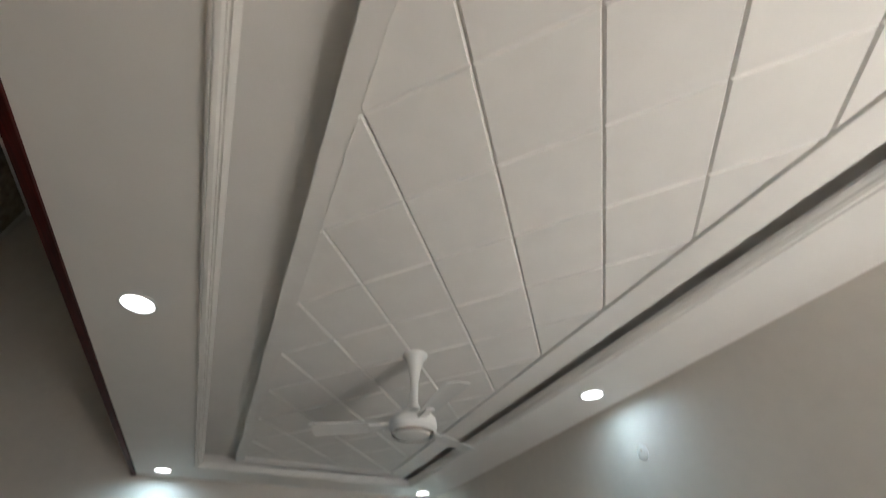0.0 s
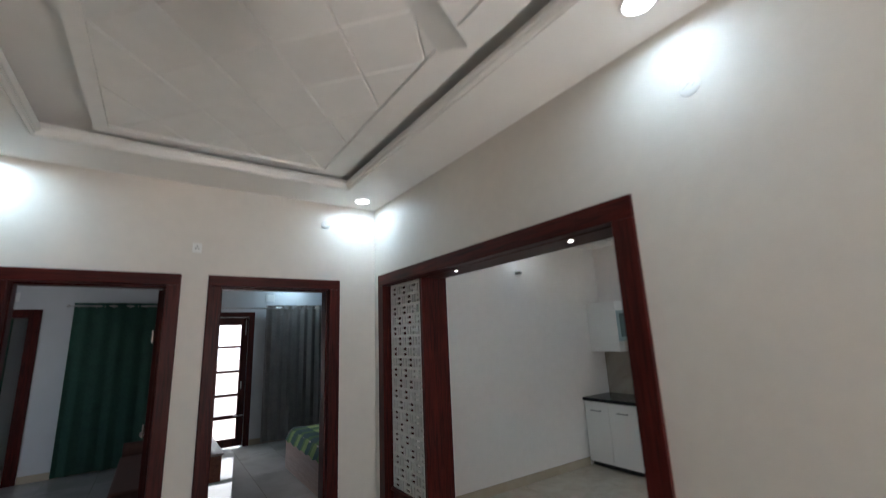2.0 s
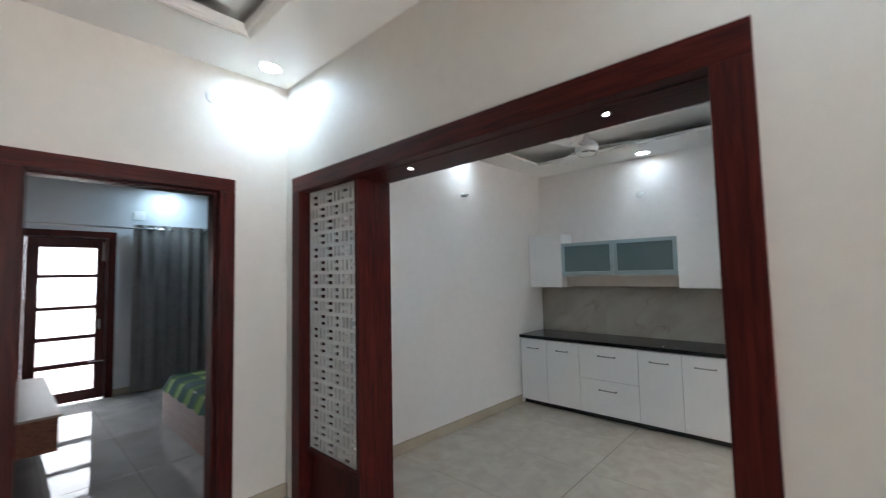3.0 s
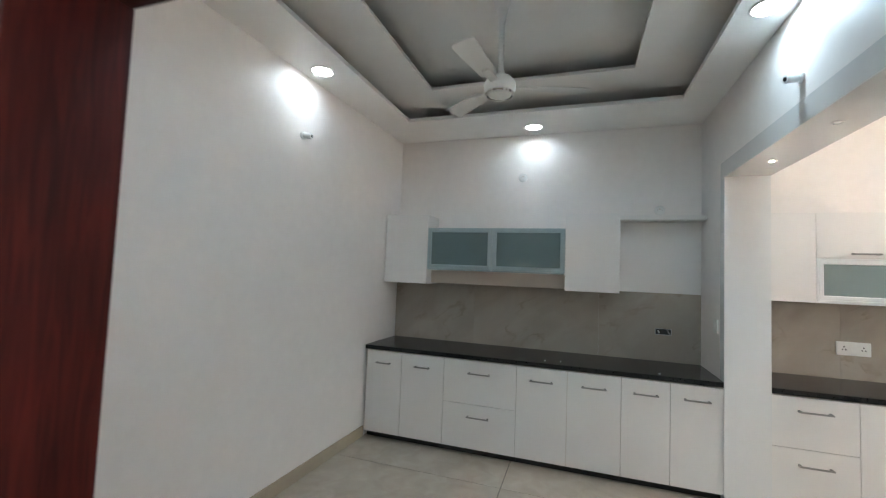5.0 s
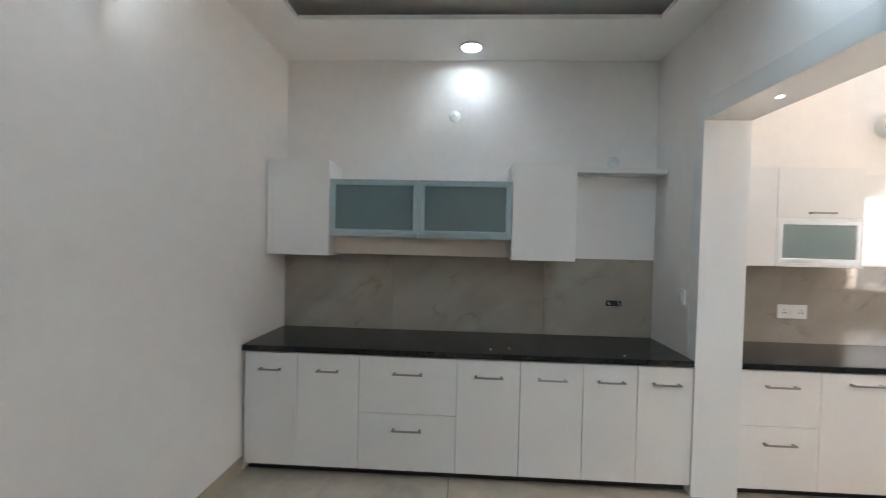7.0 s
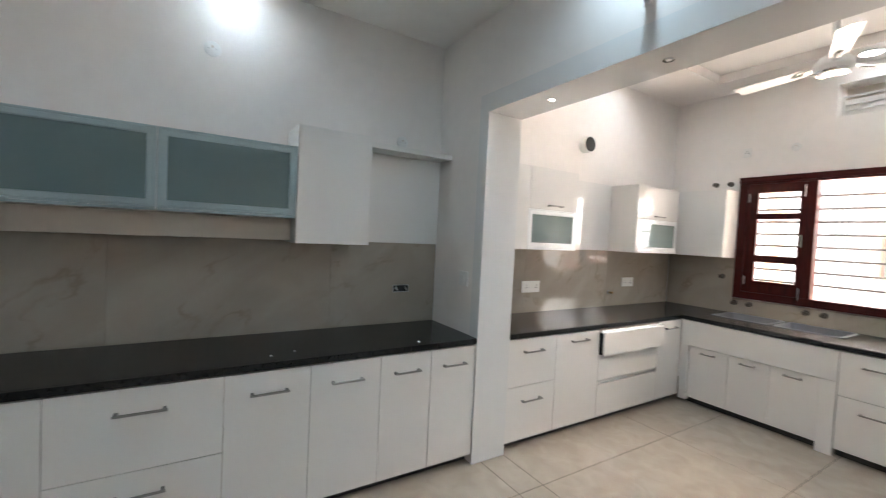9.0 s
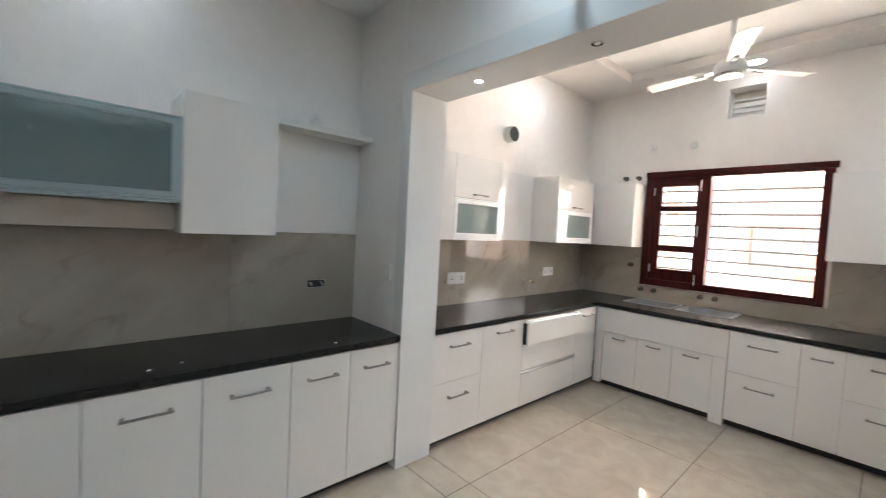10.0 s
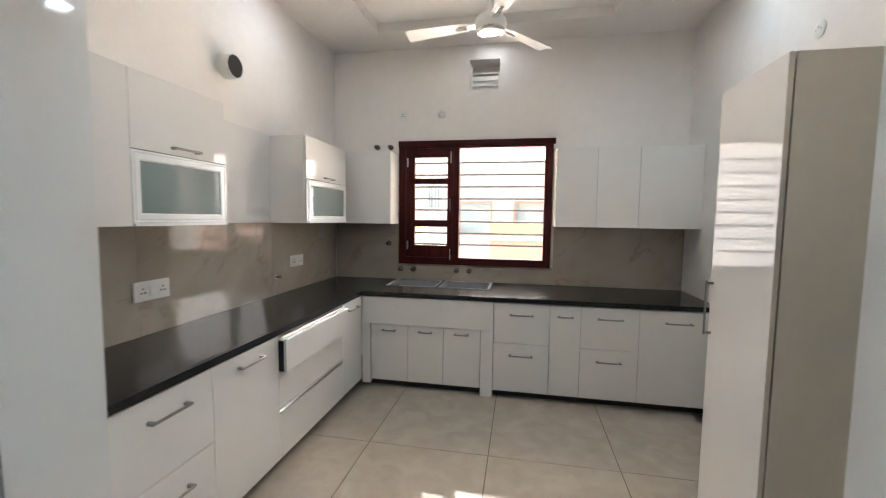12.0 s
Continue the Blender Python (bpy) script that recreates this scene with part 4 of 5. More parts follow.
# ---- ceiling fans ----


def fan(name, x, y, top, motor_z, radius, style, turn, label, k=1.0):
    t = thing(name, (x, y, motor_z - 0.06), label, "ceiling fan")
    bm = bmesh.new()
    lathe(bm, [(0.02 * k, top), (0.075 * k, top), (0.072 * k, top - 0.012), (0.055 * k, top - 0.03), (0.034 * k, top - 0.10), (0.024 * k, top - 0.17), (0.026 * k, motor_z + 0.12), (0.05 * k, motor_z + 0.065)], (x, y, 0), 28)
    part("down_rod", bm, WHITE_PLASTIC, t, round_shade=True)
    bm = bmesh.new()
    lathe(bm, [(0.05 * k, motor_z + 0.065), (0.095 * k, motor_z + 0.055), (0.125 * k, motor_z + 0.025), (0.13 * k, motor_z), (0.128 * k, motor_z - 0.02), (0.11 * k, motor_z - 0.04)], (x, y, 0), 36)
    part("motor", bm, WHITE_PLASTIC, t, round_shade=True)
    bm = bmesh.new()
    lathe(bm, [(0.112 * k, motor_z - 0.036), (0.118 * k, motor_z - 0.045), (0.11 * k, motor_z - 0.055), (0.098 * k, motor_z - 0.05)], (x, y, 0), 36)
    part("trim_ring", bm, CHROME, t, round_shade=True)
    bm = bmesh.new()
    lathe(bm, [(0.097 * k, motor_z - 0.045), (0.09 * k, motor_z - 0.056), (0.05 * k, motor_z - 0.064), (0.005 * k, motor_z - 0.066)], (x, y, 0), 36)
    part("cap", bm, WHITE_PLASTIC, t, round_shade=True)
    for k in range(3):
        a = radians(turn + 120 * k)
        m = Matrix.Translation((x, y, motor_z)) @ Matrix.Rotation(a, 4, "Z") @ Matrix.Rotation(radians(9), 4, "X")
        bm = bmesh.new()
        n = 14
        rows = []
        for i in range(n + 1):
            s = i / n
            r = 0.17 + s * (radius - 0.17)
            w = 0.05 + 0.018 * s
            if s > 0.93:
                w *= 0.88
            rows.append([bm.verts.new(m @ Vector((r, sy, sz))) for sy, sz in ((-w, 0.004), (0, 0.012), (w, 0.004), (w, 0.0), (0, 0.008), (-w, 0.0))])
        for p, q in zip(rows, rows[1:]):
            for i in range(6):
                bm.faces.new((p[i - 1], p[i], q[i], q[i - 1]))
        bm.faces.new(rows[0])
        bm.faces.new(rows[-1])
        b = part("blade", bm, WHITE_PLASTIC, t, round_shade=True)
        bm = bmesh.new()
        box(bm, 0.10, 0.24, -0.025, 0.025, -0.004, 0.012, bevel=0.004)
        bmesh.ops.transform(bm, matrix=m, verts=bm.verts[:])
        part("blade_iron", bm, CHROME if style == "chrome" else WHITE_PLASTIC, b)
        if style == "chrome":
            bm = B(0.175, 0.255, -0.014, 0.014, -0.0075, -0.0045, bevel=0.001, seg=1)
            bmesh.ops.transform(bm, matrix=m, verts=bm.verts[:])
            part("slot", bm, BLACK, b, "dark slot in the blade root")


fan("ceiling_fan", 0.92, 2.44, IZ, 2.87, 0.56, "white", 30, "white ceiling fan with a flared rod and chrome ring")
fan("ceiling_fan", 4.50, 4.07, 3.36, 2.80, 0.56, "white", 50, "white ceiling fan in the dining tray ceiling", 0.78)
fan("ceiling_fan", 4.405, 0.44, KC + 0.09, 2.88, 0.635, "chrome", -9, "white ceiling fan with chrome blade irons, at rest", 0.85)

# ---- rooms beyond ----


def curtain(name, x0, x1, y, z0, z1, folds, mat, label, amp=0.035):
    bm = bmesh.new()
    nu, nv = folds * 10, 16
    front = []
    for j in range(nv + 1):
        row = []
        for i in range(nu + 1):
            s, v = i / nu, j / nv
            a = 2 * math.pi * folds * s
            am = amp * (0.8 + 0.35 * (1 - v)) * (0.85 + 0.25 * math.sin(3.1 * s * folds))
            row.append(bm.verts.new((x0 + s * (x1 - x0) + 0.012 * math.sin(2 * a) * (1 - v), y + am * math.sin(a) + 0.015 * math.sin(5 * s + 2 * v), z0 + v * (z1 - z0))))
        front.append(row)
    for j in range(nv):
        for i in range(nu):
            bm.faces.new((front[j][i], front[j][i + 1], front[j + 1][i + 1], front[j + 1][i]))
    bmesh.ops.solidify(bm, geom=bm.faces[:], thickness=0.006)
    cloth = single(name, bm, mat, label, "curtain", round_shade=True)
    for k in range(2 * folds):
        x = x0 + (k + 0.5) * (x1 - x0) / (2 * folds)
        part("eyelet", lathe(bmesh.new(), [(0.018, -0.004), (0.027, -0.004), (0.027, 0.004), (0.018, 0.004)], (x, y, z1 - 0.055), 16, "x"), STEEL, cloth, "steel curtain eyelet", True)
    return cloth


def curtain_rod(x0, x1, y, z, label):
    t = thing("curtain_rod", ((x0 + x1) / 2, y, z), label, "curtain rod")
    part("pole", rod(bmesh.new(), (x0, y, z), (x1, y, z), 0.013, 12), STEEL, t, round_shade=True)
    for x in (x0, x1):
        part("finial", lathe(bmesh.new(), [(0.014, -0.02), (0.024, -0.012), (0.028, 0.0), (0.024, 0.012), (0.014, 0.02)], (x, y, z), 14, "x"), STEEL, t, round_shade=True)
        xx = x + (0.06 if x == x0 else -0.06)
        part("bracket", rod(bmesh.new(), (xx, y, z), (xx, RY - 0.001, z), 0.009, 8), STEEL, t)


curtain("curtain", -0.56, 0.52, RY - 0.09, 0.02, 2.56, 5, CURTAIN_GREEN, "dark green eyelet curtain drawn across the window", 0.022)
curtain_rod(-0.63, 0.6, RY - 0.09, 2.51, "steel curtain rod over the green curtain")
curtain("curtain", 2.27, 3.5, RY - 0.10, 0.03, 2.54, 8, CURTAIN_GREY, "grey eyelet curtain beside the terrace door", 0.026)
curtain_rod(0.95, 3.6, RY - 0.10, 2.48, "long steel curtain rod across the bedroom wall")
curtain("curtain", -1.9, -1.35, RY + 0.6, 0.02, 2.5, 4, CURTAIN_GREEN, "dark green curtain in the dim far room")


def terrace_door():
    t = thing("door_3", (1.56, RY, 0), "dark wooden terrace door with five glass panes", "door", kind="structure")
    bm = bmesh.new()
    grid_solid(bm, [1.05, 1.13, 1.985, 2.085], [0.0, 2.32, 2.41], lambda u, v: not (1.13 < u < 1.985 and v < 2.32), lambda u, v, w: (u, w, v), RY - 0.02, RY + 0.16)
    part("door_frame", bm, MAHOGANY, t)
    zs = [0.02, 0.16, 0.50, 0.56, 0.88, 0.93, 1.30, 1.345, 1.745, 1.79, 2.17, 2.31]
    bm = bmesh.new()
    grid_solid(bm, [1.135, 1.27, 1.865, 1.98], zs, lambda u, v: not (1.27 < u < 1.865 and any(zs[i] < v < zs[i + 1] for i in (1, 3, 5, 7, 9))), lambda u, v, w: (u, w, v), RY + 0.02, RY + 0.06)
    d = part("leaf", bm, MAHOGANY, t)
    for i in (1, 3, 5, 7, 9):
        p = part("pane", B(1.271, 1.864, RY + 0.038, RY + 0.042, zs[i] + 0.001, zs[i + 1] - 0.001), GLASS, d)
        p.visible_shadow = False
    part("handle", B(1.90, 1.915, RY - 0.03, RY + 0.02, 1.0, 1.14, bevel=0.004), STEEL, d)
    part("latch", rod(bmesh.new(), (1.80, RY - 0.005, 0.54), (2.02, RY - 0.005, 0.54), 0.008), STEEL, d)
    part("bolt", B(1.935, 1.95, RY + 0.0, RY + 0.02, 1.98, 2.26, bevel=0.003), STEEL, d)


terrace_door()
bm = bmesh.new()
grid_solid(bm, [-2.14, -2.0, -1.066, -0.925], [0.0, 2.337, 2.46], lambda u, v: not (-2.0 < u < -1.066 and v < 2.337), lambda u, v, w: (u, w, v), RY - 0.02, RY + 0.2)
single("door_frame", bm, MAHOGANY, "dark wooden frame of the far doorway", "door frame", "structure")


def bed():
    t = thing("bed", (3.2, 7.6, 0), "low bed with a pinkish veneer base and green bedspread", "bed")
    part("base", B(2.275, 4.4, 6.4, 8.41, 0.0, 0.40, bevel=0.01), BEDWOOD, t)
    part("mattress", B(2.31, 4.4, 6.44, 8.37, 0.40, 0.53, bevel=0.045, seg=4), material("mattress_cloth", (0.5, 0.5, 0.45), 0.8), t)
    bm = bmesh.new()
    nu, nv = 40, 40
    rows = []
    for i in range(nu + 1):
        row = []
        for j in range(nv + 1):
            x, y = 2.255 + (i / nu) * 2.13, 6.36 + (j / nv) * 2.07
            e = max(0, 0.07 - (x - 2.255)) / 0.07
            f = max(0, y - 8.36) / 0.07
            z = 0.552 - 0.16 * min(1, e + f) + 0.008 * noise.noise(Vector((x * 6, y * 6, 0))) + 0.012 * math.sin(y * 22) * min(1, e * 1.5)
            row.append(bm.verts.new((x, y, z)))
        rows.append(row)
    for i in range(nu):
        for j in range(nv):
            bm.faces.new((rows[i][j], rows[i + 1][j], rows[i + 1][j + 1], rows[i][j + 1]))
    part("bedspread", bm, PLAID, t, "green and dark green checked bedspread", True)


def plaid():
    m = material("green_checked_cloth", (0.08, 0.2, 0.07), 0.8, bump=0.2, bump_scale=200)
    n, l = m.node_tree.nodes, m.node_tree.links
    tc, sep = n["Texture Coordinate"], n.new("ShaderNodeSeparateXYZ")
    l.new(tc.outputs["Object"], sep.inputs[0])
    vals = []
    for k, sc in ((0, 2.3), (1, 2.9)):
        mm = n.new("ShaderNodeMath")
        mm.operation = "MULTIPLY"
        mm.inputs[1].default_value = sc
        fr = n.new("ShaderNodeMath")
        fr.operation = "FRACT"
        l.new(sep.outputs[k], mm.inputs[0])
        l.new(mm.outputs[0], fr.inputs[0])
        r = n.new("ShaderNodeValToRGB")
        r.color_ramp.interpolation = "CONSTANT"
        r.color_ramp.elements[0].color = (0, 0, 0, 1)
        r.color_ramp.elements[1].position = 0.45
        r.color_ramp.elements[1].color = (0.5, 0.5, 0.5, 1)
        e = r.color_ramp.elements.new(0.8)
        e.color = (0.25, 0.25, 0.25, 1)
        l.new(fr.outputs[0], r.inputs[0])
        vals.append(r)
    ad = n.new("ShaderNodeMath")
    l.new(vals[0].outputs[0], ad.inputs[0])
    l.new(vals[1].outputs[0], ad.inputs[1])
    c = n.new("ShaderNodeValToRGB")
    c.color_ramp.interpolation = "CONSTANT"
    c.color_ramp.elements[0].color = (0.02, 0.09, 0.07, 1)
    c.color_ramp.elements[1].position = 0.9
    c.color_ramp.elements[1].color = (0.32, 0.45, 0.14, 1)
    for p, col in ((0.3, (0.06, 0.16, 0.05, 1)), (0.55, (0.12, 0.26, 0.07, 1)), (0.7, (0.2, 0.34, 0.1, 1))):
        e = c.color_ramp.elements.new(p)
        e.color = col
    l.new(ad.outputs[0], c.inputs[0])
    l.new(c.outputs[0], n["Principled BSDF"].inputs["Base Color"])
    return m


PLAID = plaid()
bed()


def console():
    t = thing("tv_console", (1.08, 8.5, 0.18), "brown veneer wall-hung console with a pale top", "console")
    part("body", B(0.862, 1.30, 7.42, 9.42, 0.26, 0.543, bevel=0.006), WALNUT, t)
    part("top", B(0.862, 1.318, 7.40, 9.44, 0.544, 0.566, bevel=0.004), material("console_top", (0.22, 0.165, 0.135), 0.5), t)


console()


def door_leaf(x, y0, y1, label, hinge_side):
    t = thing("door_leaf", (x, (y0 + y1) / 2, 0), label, "door", kind="structure")
    part("leaf", B(x - 0.02, x + 0.02, y0, y1, 0.01, 2.30, bevel=0.004), MAHOGANY, t)
    part("handle", B(x - 0.06, x - 0.02, y1 - 0.12, y1 - 0.09, 0.98, 1.02, bevel=0.004), STEEL, t)
    for z in (0.45, 1.15, 1.9):
        part("hinge", rod(bmesh.new(), (x + hinge_side * 0.03, y0 - 0.004, z - 0.05), (x + hinge_side * 0.03, y0 - 0.004, z + 0.05), 0.008), CHROME, t)


door_leaf(0.555, NY + 0.24, NY + 1.13, "dark mahogany bedroom door standing open", -1)
for z in (0.37, 1.12, 2.02):
    h = thing("door_hinge", (0.992, NY + 0.2, z - 0.07), "steel butt hinge on the dark door jamb", "hinge", "door hinges")
    part("plate", B(0.9902, 0.994, NY + 0.165, NY + 0.228, z - 0.06, z + 0.06, bevel=0.001, seg=1), STEEL, h)
    part("knuckle", rod(bmesh.new(), (0.998, NY + 0.232, z - 0.06), (0.998, NY + 0.232, z + 0.06), 0.008), STEEL, h)
door_leaf(0.965, NY + 0.24, NY + 1.15, "dark mahogany bedroom door standing open with steel hinges", 1)

# ---- floors ----


def floor(name, x0, x1, y0, y1, xs, ys, mat, label):
    t = thing(name, ((x0 + x1) / 2, (y0 + y1) / 2, -0.1), label, "floor", kind="structure")
    part("grout", B(x0, x1, y0, y1, -0.1, -0.0025), GROUT, t)
    xs = [x0] + sorted(x for x in xs if x0 < x < x1) + [x1]
    ys = [y0] + sorted(y for y in ys if y0 < y < y1) + [y1]
    for a, b in zip(xs, xs[1:]):
        for c, d in zip(ys, ys[1:]):
            if b - a < 0.02 or d - c < 0.02:
                continue
            part("floor_tile", B(a + 0.0026, b - 0.0026, c + 0.0026, d - 0.0026, -0.0024, 0.0, bevel=0.0008, seg=1), mat, t)


XS = [5.15 + 0.815 * k for k in range(-10, 3)]
YS = [0.81 + 1.643 * k for k in range(-4, 7)]
floor("floor_dining", EX, DE, HS, DN + 0.13, XS, YS, TILE, "polished beige vitrified floor tiles with dark joints")
floor("floor_kitchen", KW, DE, KS, HS, XS, YS, TILE, "polished beige vitrified kitchen floor tiles")
floor("floor_lounge", VX, EX, SY, NY, XS, YS, TILE, "polished beige vitrified lounge floor tiles")
floor("floor_rooms", -3.3, 5.3, NY, RY + 0.2, [-3 + 0.6 * k for k in range(15)], [5.9 + 1.2 * k for k in range(5)], TILE_GREY, "polished grey bedroom floor tiles")

# skirting
skirt = thing("baseboard", (4.2, DN, 0.0), "beige tile skirting along the dining wall", "skirting", kind="structure")
cuts = [EX + 0.001] + [x for x in sorted(XS) if EX + 0.1 < x < 5.5] + [5.58]
for a, b in zip(cuts, cuts[1:]):
    part("skirting_tile", skew(B(a + 0.0012, b - 0.0012, DN - 0.012, DN + 0.004, 0.001, 0.10, bevel=0.0015, seg=1)), SKIRT, skirt)
for a, b in ((VX, -0.446), (0.686, 0.884), (2.076, WX)):
    single("baseboard", B(a, b, NY - 0.012, NY, 0.001, 0.10, bevel=0.002), SKIRT, "beige tile skirting along the lounge wall", "skirting", "structure")
single("baseboard", B(WX - 0.012, WX, SY, 2.698, 0.001, 0.10, bevel=0.002), SKIRT, "beige tile skirting beside the opening", "skirting", "structure")
single("baseboard", B(2.086, 5.2, RY - 0.012, RY, 0.001, 0.10, bevel=0.002), SKIRT, "grey-beige skirting of the bedroom", "skirting", "structure")
single("baseboard", B(-0.92, 0.72, RY - 0.012, RY, 0.001, 0.10, bevel=0.002), SKIRT, "grey-beige skirting of the back room", "skirting", "structure")

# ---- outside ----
# glowing sheets stand in for the overexposed outdoors; north one dimmed against floor glare
BACKDROP_GLOW = glow("backdrop_glow", (1.0, 0.97, 0.95), 2.2)
BACKDROP_GLOW_DIM = glow("backdrop_glow_dim", (1.0, 0.97, 0.95), 0.45)
bm = bmesh.new()
grid_solid(bm, [-400, VX - 0.5, 7.5, 400], [-400, SY - 0.5, 12.5, 400], lambda u, v: True, lambda u, v, w: (u, v, w), -0.6, -0.45)
single("ground", bm, material("pale_paving", (0.45, 0.42, 0.38), 0.8, var=0.15, scale=3, bump=0.2), "pale paved ground outside", "ground", "structure")
single("terrace", B(0.0, 5.3, RY + 0.2, RY + 3.5, -0.45, -0.02), material("terrace_tile", (0.6, 0.5, 0.45), 0.5, var=0.1, scale=4), "sunlit tiled terrace floor", "terrace", "structure")
single("terrace_wall", B(0.0, 5.3, RY + 3.5, RY + 3.65, -0.45, 0.6), PAINT_WHITE, "bright white terrace parapet", "wall", "structure")
single("backdrop_north", B(-70, 70, 75, 75.5, -0.45, 40), BACKDROP_GLOW_DIM, "plain glowing sheet standing in for the bright outdoors", "backdrop", "structure")
single("backdrop_south", B(-70, 70, -65.5, -65, -0.45, 40), BACKDROP_GLOW, "plain glowing sheet standing in for the bright outdoors", "backdrop", "structure")


def house(x0, x1, y0, y1, h, label, mat):
    t = thing("house", ((x0 + x1) / 2, (y0 + y1) / 2, -0.45), label, "house")
    holes = []
    for k in range(3):
        u = x0 + (k + 0.5) * (x1 - x0) / 3
        for zz in (0.9, 4.0):
            if zz + 1.4 < h:
                holes.append((u - 0.7, u + 0.7, zz, zz + 1.3))
    part("wall", slab("y", y1 - 0.25, y1, x0, x1, -0.45, h, holes), mat, t)
    part("wall", B(x0, x1, y0, y1 - 0.251, -0.45, h), mat, t)
    part("roof", B(x0 - 0.3, x1 + 0.3, y0 - 0.3, y1 + 0.5, h, h + 0.25), PAINT_WHITE, t)
    # panes and frames kept pale: the glare's wash-out is put into their colour
    for a, b, c, d in holes:
        w = part("window", B(a, b, y1 - 0.2, y1 - 0.15, c, d), FROST_PALE, t)
        bm = bmesh.new()
        ring(bm, a, b, c, d, [(0, y1 - 0.14), (0, y1 + 0.02), (0.08, y1 + 0.02), (0.08, y1 - 0.14)], lambda u, v, w: (u, w, v))
        part("frame", bm, ORANGE, w)
    return t


ORANGE = material("terracotta_painted_wall", (0.42, 0.20, 0.14), 0.7, var=0.08, scale=2, bump=0.1)
house(0.5, 6.99, -19, -12, 3.4, "pale pinkish house across the lane", material("pinkish_render", (0.62, 0.50, 0.45), 0.8, var=0.08, scale=1.5, bump=0.1))
single("porch_column", B(5.58, 5.76, -2.55, -2.37, -0.45, 3.4, bevel=0.01), material("ochre_render", (0.50, 0.37, 0.26), 0.8, var=0.08, scale=6), "ochre rendered porch column outside the window", "column", "structure")


def compound_wall():
    t = thing("compound_wall", (1.0, -9.1, -0.45), "terracotta painted compound wall with pale bands across the lane", "wall")
    part("wall", B(-3, 5.07, -9.2, -9.0, -0.45, 0.90, bevel=0.01), ORANGE, t)
    part("band", B(-3, 5.09, -9.22, -8.98, 0.902, 1.0, bevel=0.01), PAINT_WHITE, t)
    part("upper_wall", B(-3, 5.05, -9.19, -9.01, 1.002, 1.40, bevel=0.01), ORANGE, t)
    part("coping", B(-3, 5.10, -9.24, -8.96, 1.402, 1.47, bevel=0.015), PAINT_WHITE, t)


compound_wall()


# stands for an unidentified grey shape; glare is put into the pale window colours
def grilled_house():
    t = thing("house", (9.3, -15.5, -0.45), "pale rendered house with a grilled window, its dark tones washed out", "house")
    a, b, c, d = 7.10, 7.75, 1.86, 3.0
    part("wall", slab("y", -12.25, -12.0, 7.0, 12.0, -0.45, 5.4, [(a, b, c, d)]), PAINT_WHITE, t)
    part("wall", B(7.0, 12.0, -19.0, -12.251, -0.45, 5.4), PAINT_WHITE, t)
    part("roof", B(6.8, 12.2, -19.2, -11.6, 5.401, 5.65), PAINT_WHITE, t)
    w = part("window", B(a, b, -12.2, -12.15, c, d), FROST_PALE, t)
    bm = bmesh.new()
    ring(bm, a, b, c, d, [(0, -12.14), (0, -11.98), (0.07, -11.98), (0.07, -12.14)], lambda u, v, q: (u, q, v))
    part("frame", bm, PAINT_GREY, w)
    for k in range(1, 5):
        part("bar", rod(bmesh.new(), (a + k * (b - a) / 5, -12.05, c), (a + k * (b - a) / 5, -12.05, d), 0.015, 6), PAINT_GREY, w)


grilled_house()

# ---- fittings on walls ----


def round_plate(f, u, z, label, r=0.045):
    t = thing("junction_cover", f.p(u, 0, z), label, "wall plate", "round wall plates")
    ax = "x" if "x" in f.way else "y"
    sg = -1 if f.way[0] == "-" else 1
    c = f.p(u, 0, z)
    part("cover", lathe(bmesh.new(), [(r, 0.0), (r, sg * 0.004), (r - 0.006, sg * 0.008), (0.01, sg * 0.010)], c, 26, ax), WHITE_PLASTIC, t, round_shade=True)
    for k in (-1, 1):
        p = f.p(u + k * 0.02, 0.006, z)
        part("screw", lathe(bmesh.new(), [(0.004, 0), (0.004, sg * 0.005)], p, 8, ax), STEEL, t)
    part("knockout", lathe(bmesh.new(), [(0.007, 0), (0.007, sg * 0.005)], f.p(u, 0.0065, z + 0.012), 10, ax), CARCASS, t)
    return t


EW = Front("-x", WX)
NW = Front("-y", NY)
DW = Front("-x", DE)
HF = Front("+y", HN)
KSF = Front("+y", KS)
KWF = Front("+x", KW)
round_plate(EW, 2.352, 2.872, "round white junction cover under the downlight")
round_plate(NW, 1.915, 2.992, "round white junction cover near the corner")
round_plate(DW, 4.131, 2.608, "round white junction cover on the dining wall")
round_plate(DW, 2.867, 2.257, "round white junction cover over the niche shelf")
round_plate(KSF, 4.995, 2.61, "round white junction cover above the window", 0.04)
round_plate(KWF, 0.805, 2.559, "round white junction cover over the tall cabinet")


def socket_plate(f, u0, u1, z0, z1, label, sockets, rocker):
    t = thing("switch_plate", f.p((u0 + u1) / 2, 0, z0), label, "switch", "switch plates")
    part("plate", f.box(bmesh.new(), u0, u1, 0, 0.012, z0, z1, 0.004, 2), WHITE_PLASTIC, t)
    zc, h = (z0 + z1) / 2, (z1 - z0)
    for u in sockets:
        s = part("socket", f.box(bmesh.new(), u - 0.026, u + 0.026, 0.012, 0.0145, zc - 0.03, zc + 0.03, 0.001, 1), WHITE_PLASTIC, t)
        for du, dz in ((0, 0.014), (-0.011, -0.008), (0.011, -0.008)):
            part("pin_hole", f.box(bmesh.new(), u + du - 0.0045, u + du + 0.0045, 0.0146, 0.0152, zc + dz - 0.0045, zc + dz + 0.0045), BLACK, s)
    for u in rocker:
        part("rocker", f.box(bmesh.new(), u - 0.022, u + 0.022, 0.012, 0.018, zc - 0.026, zc + 0.026, 0.003, 2), WHITE_PLASTIC, t)


DT = Front("-x", DE - 0.008)
